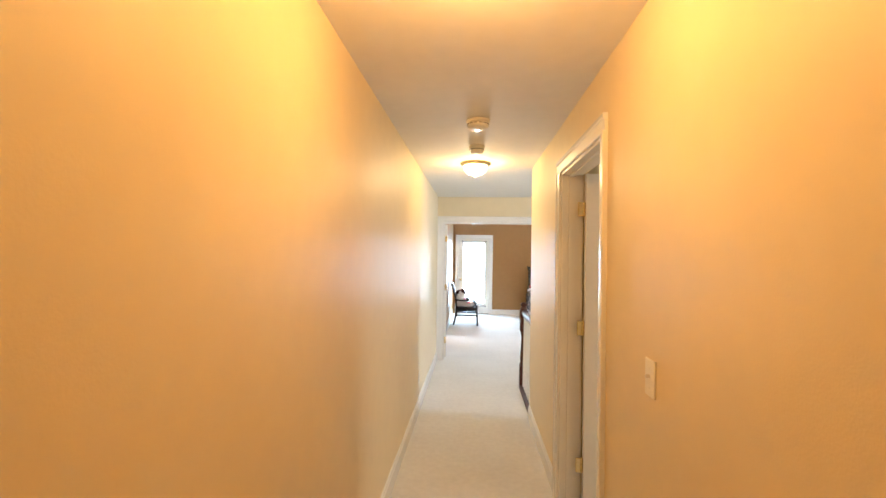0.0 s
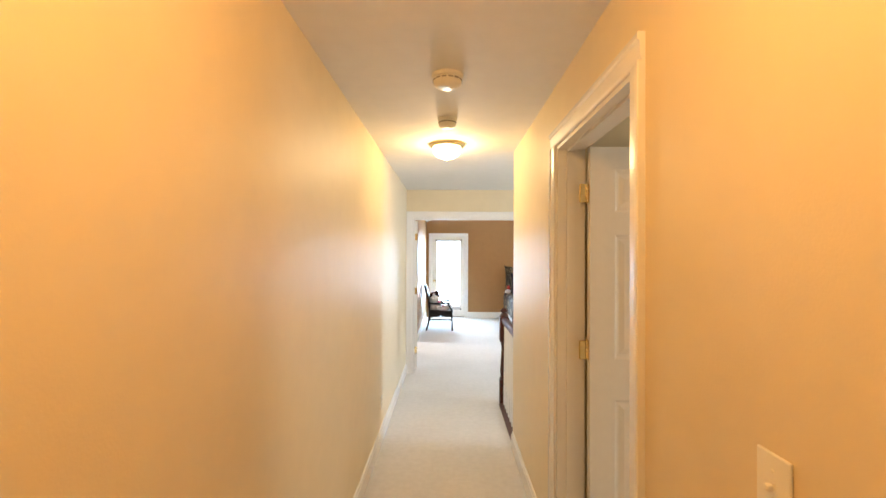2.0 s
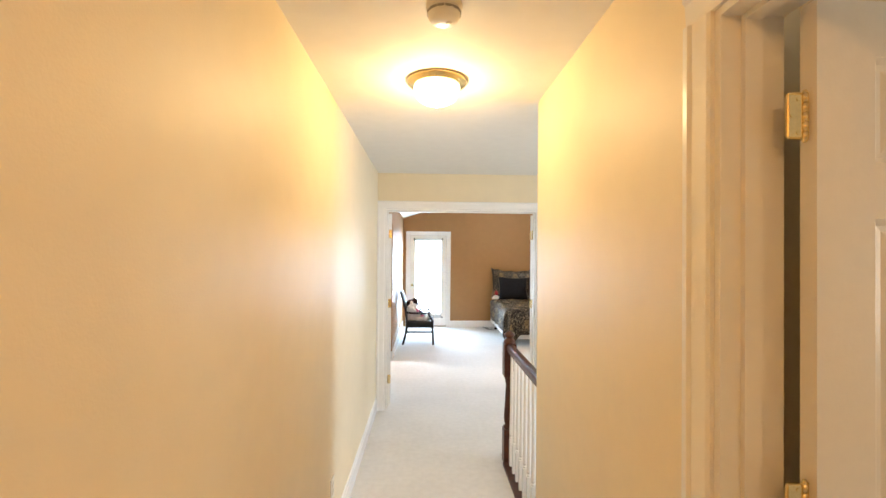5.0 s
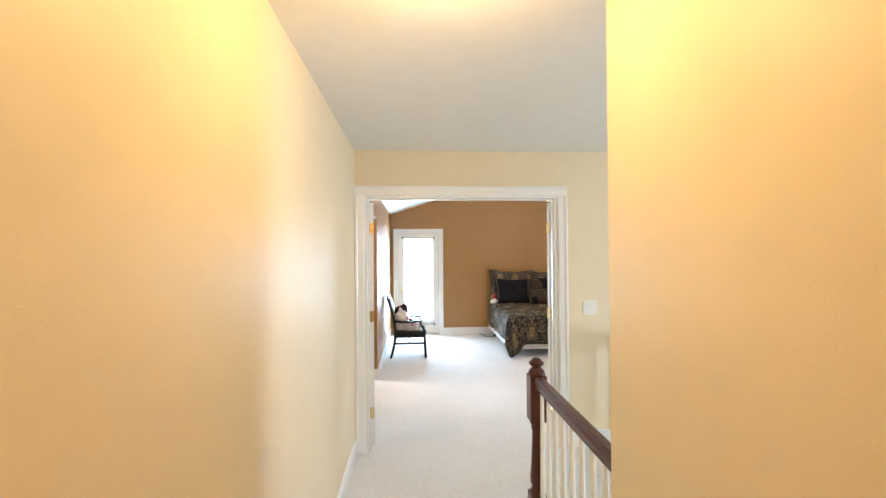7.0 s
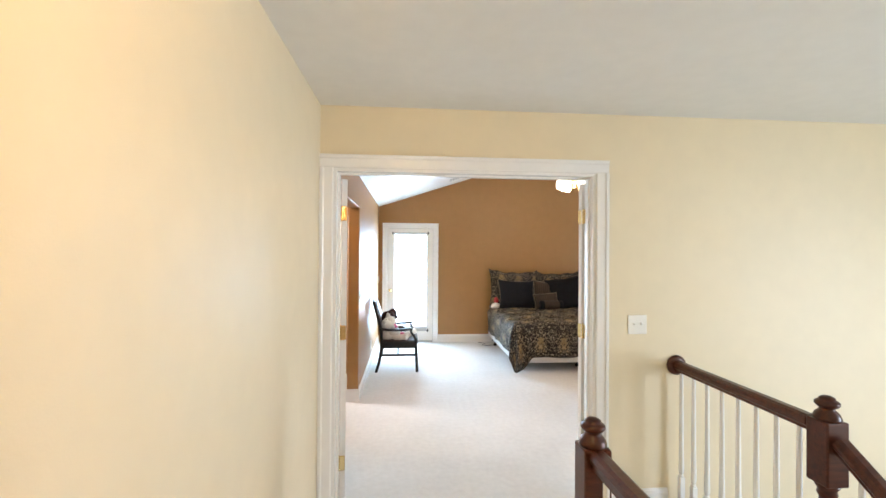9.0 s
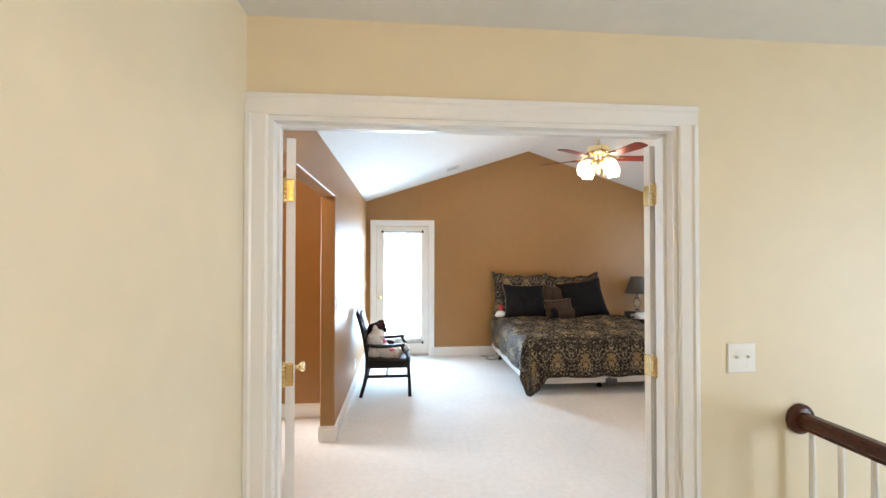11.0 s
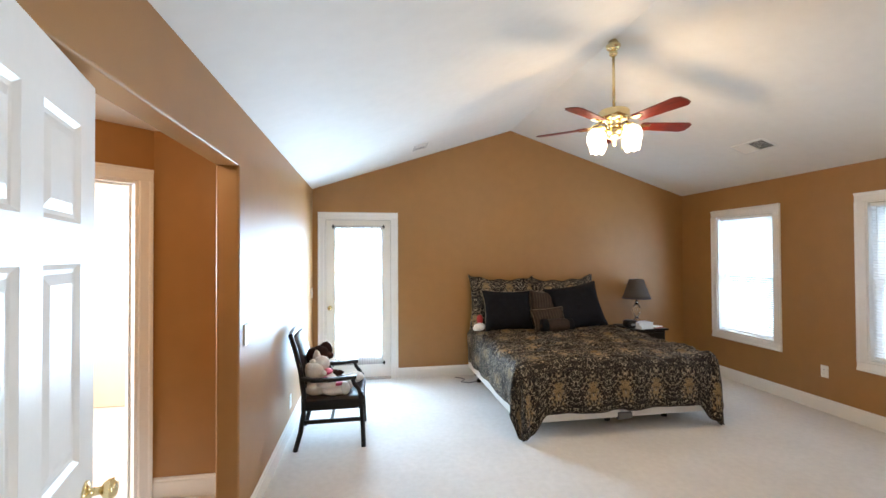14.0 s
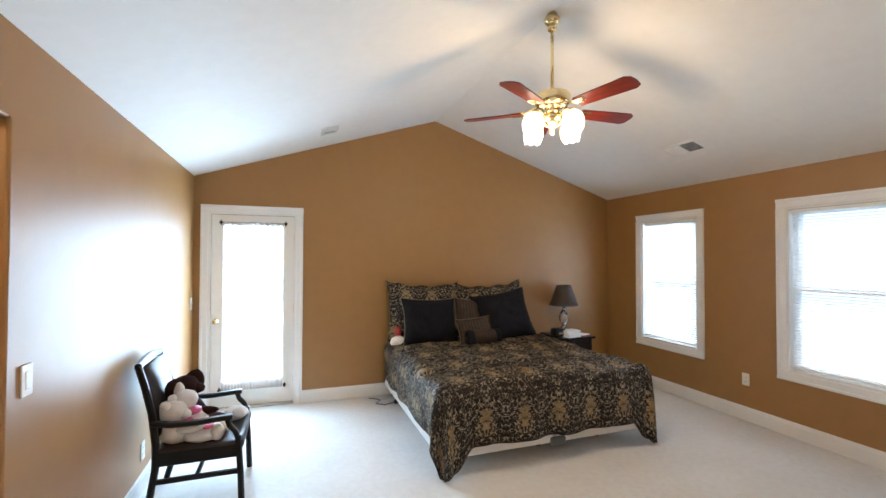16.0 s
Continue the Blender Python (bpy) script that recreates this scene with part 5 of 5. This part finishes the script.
plush("plush_rabbit", (0.34, 10.22, 0.406), [
    ("body", (0.300, 10.215, 0.505), (0.090, 0.070, 0.085), W_), ("head", (0.262, 10.205, 0.655), (0.070, 0.060, 0.062), W_), ("ear", (0.225, 10.220, 0.710), (0.030, 0.024, 0.050), W_),
    ("leg", (0.420, 10.200, 0.468), (0.090, 0.045, 0.045), W_), ("foot", (0.490, 10.190, 0.482), (0.038, 0.042, 0.052), W_), ("scarf", (0.318, 10.180, 0.592), (0.040, 0.055, 0.024), P_)],
    "white plush rabbit with a pink scarf on the chair", 0.022)
plush("plush_dog", (0.29, 10.36, 0.406), [
    ("body", (0.253, 10.365, 0.525), (0.095, 0.085, 0.105), B_), ("head", (0.233, 10.335, 0.700), (0.082, 0.072, 0.076), B_), ("muzzle", (0.308, 10.330, 0.688), (0.042, 0.038, 0.034), B_),
    ("ear", (0.183, 10.272, 0.695), (0.050, 0.030, 0.078), B_), ("ear", (0.276, 10.410, 0.716), (0.060, 0.042, 0.078), B_), ("arm", (0.375, 10.245, 0.560), (0.070, 0.030, 0.026), B_),
    ("leg", (0.415, 10.330, 0.466), (0.085, 0.048, 0.048), B_)], "dark brown plush dog with long ears on the chair", 0.022)
plush("plush_lamb", (0.53, 10.42, 0.406), [
    ("body", (0.530, 10.420, 0.468), (0.075, 0.080, 0.046), W_), ("head", (0.560, 10.350, 0.490), (0.045, 0.042, 0.040), W_), ("leg", (0.575, 10.465, 0.452), (0.034, 0.034, 0.026), W_)],
    "small white plush lamb lying on the chair", 0.022)


# ---- ceiling fan ----
FX, FY = 2.49, 9.47
fan = thing("ceiling_fan", (FX, FY, 2.495), "brass ceiling fan with five cherry blades and lit tulip shades", "ceiling fan")
part("canopy", lathe(bmesh.new(), [(0.034, 0.66), (0.036, 0.628), (0.052, 0.618), (0.054, 0.606), (0.046, 0.590), (0.030, 0.578), (0.018, 0.572)], steps=28), BRASS, fan, "polished brass canopy", True)
part("hanger_ball", lathe(bmesh.new(), [(0.016, 0.576), (0.028, 0.568), (0.033, 0.554), (0.026, 0.538), (0.013, 0.532)], steps=20), BRASS, fan, "", True)
part("downrod", lathe(bmesh.new(), [(0.0105, 0.54), (0.0105, 0.14)], steps=14), BRASS, fan, "brass downrod", True)
part("motor_housing", lathe(bmesh.new(), [(0.024, 0.150), (0.040, 0.138), (0.070, 0.128), (0.102, 0.120), (0.112, 0.108), (0.114, 0.064), (0.106, 0.044), (0.080, 0.030), (0.070, 0.026), (0.060, 0.0), (0.060, -0.02)], steps=36), BRASS, fan, "polished brass motor housing", True)
part("light_fitter", lathe(bmesh.new(), [(0.055, -0.0201), (0.072, -0.030), (0.076, -0.050), (0.066, -0.075), (0.040, -0.092), (0.018, -0.100), (0.012, -0.125), (0.018, -0.135), (0.008, -0.150)], steps=26), BRASS, fan, "brass light fitter", True)
for k in range(5):
    ang = -4 + 72 * k
    iron = bmesh.new()
    sweep(iron, [(0.10, 0, 0.040), (0.15, 0, 0.022), (0.19, 0, 0.006), (0.24, 0, 0.004)], rounded(0.030, 0.008))
    box(iron, 0.19, 0.27, -0.045, 0.045, 0.0035, 0.0075, 0.002, 1)
    o = part("blade_arm", iron, BRASS, fan, "brass blade arm")
    o.matrix_basis = pose(0, 0, 0, 0, 0, ang)
    bl = bmesh.new()
    out = [(0.20, -0.048), (0.21, -0.052), (0.560, -0.068), (0.592, -0.046), (0.598, 0.0), (0.592, 0.046), (0.560, 0.068), (0.21, 0.052), (0.20, 0.048)]
    a = [bl.verts.new((x, y, 0.0)) for x, y in out]
    b = [bl.verts.new((x, y, -0.007)) for x, y in out]
    bl.faces.new(a), bl.faces.new(b[::-1])
    for i in range(len(out)):
        j = (i + 1) % len(out)
        bl.faces.new((a[i], a[j], b[j], b[i]))
    o = part("blade", bl, BLADE, fan, "cherry-stained wooden blade")
    o.matrix_basis = pose(0, 0, 0.010, 0, 0, ang) @ pose(0, 0, 0, -11, 0, 0)
for k in range(4):
    ang = 13 + 90 * k
    arm = part("lamp_arm", sweep(bmesh.new(), [(0.06, 0, -0.040), (0.100, 0, -0.020), (0.140, 0, -0.018), (0.162, 0, -0.028)], circle(0.009, 8)), BRASS, fan, "brass lamp arm", True)
    arm.matrix_basis = pose(0, 0, 0, 0, 0, ang)
    cup = part("socket_cup", lathe(bmesh.new(), [(0.012, 0.010), (0.026, 0.002), (0.029, -0.016), (0.026, -0.022)], steps=18), BRASS, fan, "", True)
    cup.matrix_basis = pose(0, 0, 0, 0, 0, ang) @ pose(0.160, 0, -0.030, 0, -10, 0)
    tul = bmesh.new()
    prof = [(0.024, -0.010), (0.042, -0.018), (0.060, -0.040), (0.067, -0.070), (0.065, -0.098), (0.057, -0.124), (0.050, -0.140)]
    lathe(tul, prof + [(r - 0.003, z) for r, z in prof[::-1]] + [prof[0]], steps=24)
    for v in tul.verts:
        if v.co.z < -0.130:
            a = math.atan2(v.co.y, v.co.x)
            v.co.z += 0.008 * math.cos(6 * a)
    sh = part("tulip_shade", tul, TULIP, fan, "glowing frosted tulip glass shade", True)
    sh.matrix_basis = pose(0, 0, 0, 0, 0, ang) @ pose(0.160, 0, -0.030, 0, -10, 0)
    sh.visible_shadow = False
for dx, ln in ((0.03, 0.11), (-0.035, 0.07)):
    part("pull_chain", sweep(bmesh.new(), [(dx, -0.045, -0.075), (dx, -0.047, -0.075 - ln)], circle(0.0018, 6)), BRASS, fan, "brass pull chain")


# ---- dressing nook ----
cd = thing("chest_of_drawers", (-1.10, 7.455, 0), "tall black chest of drawers with silver bar handles", "chest of drawers")
part("body", B(0, 0.47, 0, 0.84, 0.06, 1.345, 0.004, 1), DARKWOOD, cd)
part("top", B(-0.005, 0.50, -0.01, 0.85, 1.345, 1.375, 0.005, 1), DARKWOOD, cd)
part("plinth", B(0.02, 0.45, 0.02, 0.82, 0, 0.06), DARKWOOD, cd)
for k in range(5):
    z = 0.09 + k * 0.252
    d = part("drawer", B(0.47, 0.488, 0.012, 0.828, z, z + 0.240, 0.004, 1), DARKWOOD, cd)
    part("handle", sweep(bmesh.new(), [(0.488, 0.32, z + 0.15), (0.512, 0.33, z + 0.15), (0.514, 0.42, z + 0.15), (0.512, 0.76, z + 0.15), (0.488, 0.77, z + 0.15)], circle(0.005, 8)), CHROME, d, "silver bar handle", True)
cl = thing("table_lamp", (-0.79, 8.12, 1.375), "small table lamp with a dark shade on the black chest", "table lamp")
part("base", lathe(bmesh.new(), [(0.06, 0), (0.06, 0.012), (0.02, 0.03), (0.03, 0.08), (0.036, 0.13), (0.02, 0.20), (0.010, 0.23), (0.010, 0.32)], steps=20), DARKWOOD, cl, "", True)
sh = bmesh.new()
prof = [(0.125, 0.26), (0.05, 0.43)]
lathe(sh, prof + [(r - 0.003, z) for r, z in prof[::-1]] + [prof[0]], steps=28)
part("shade", sh, SHADE, cl, "dark cone shade", True)
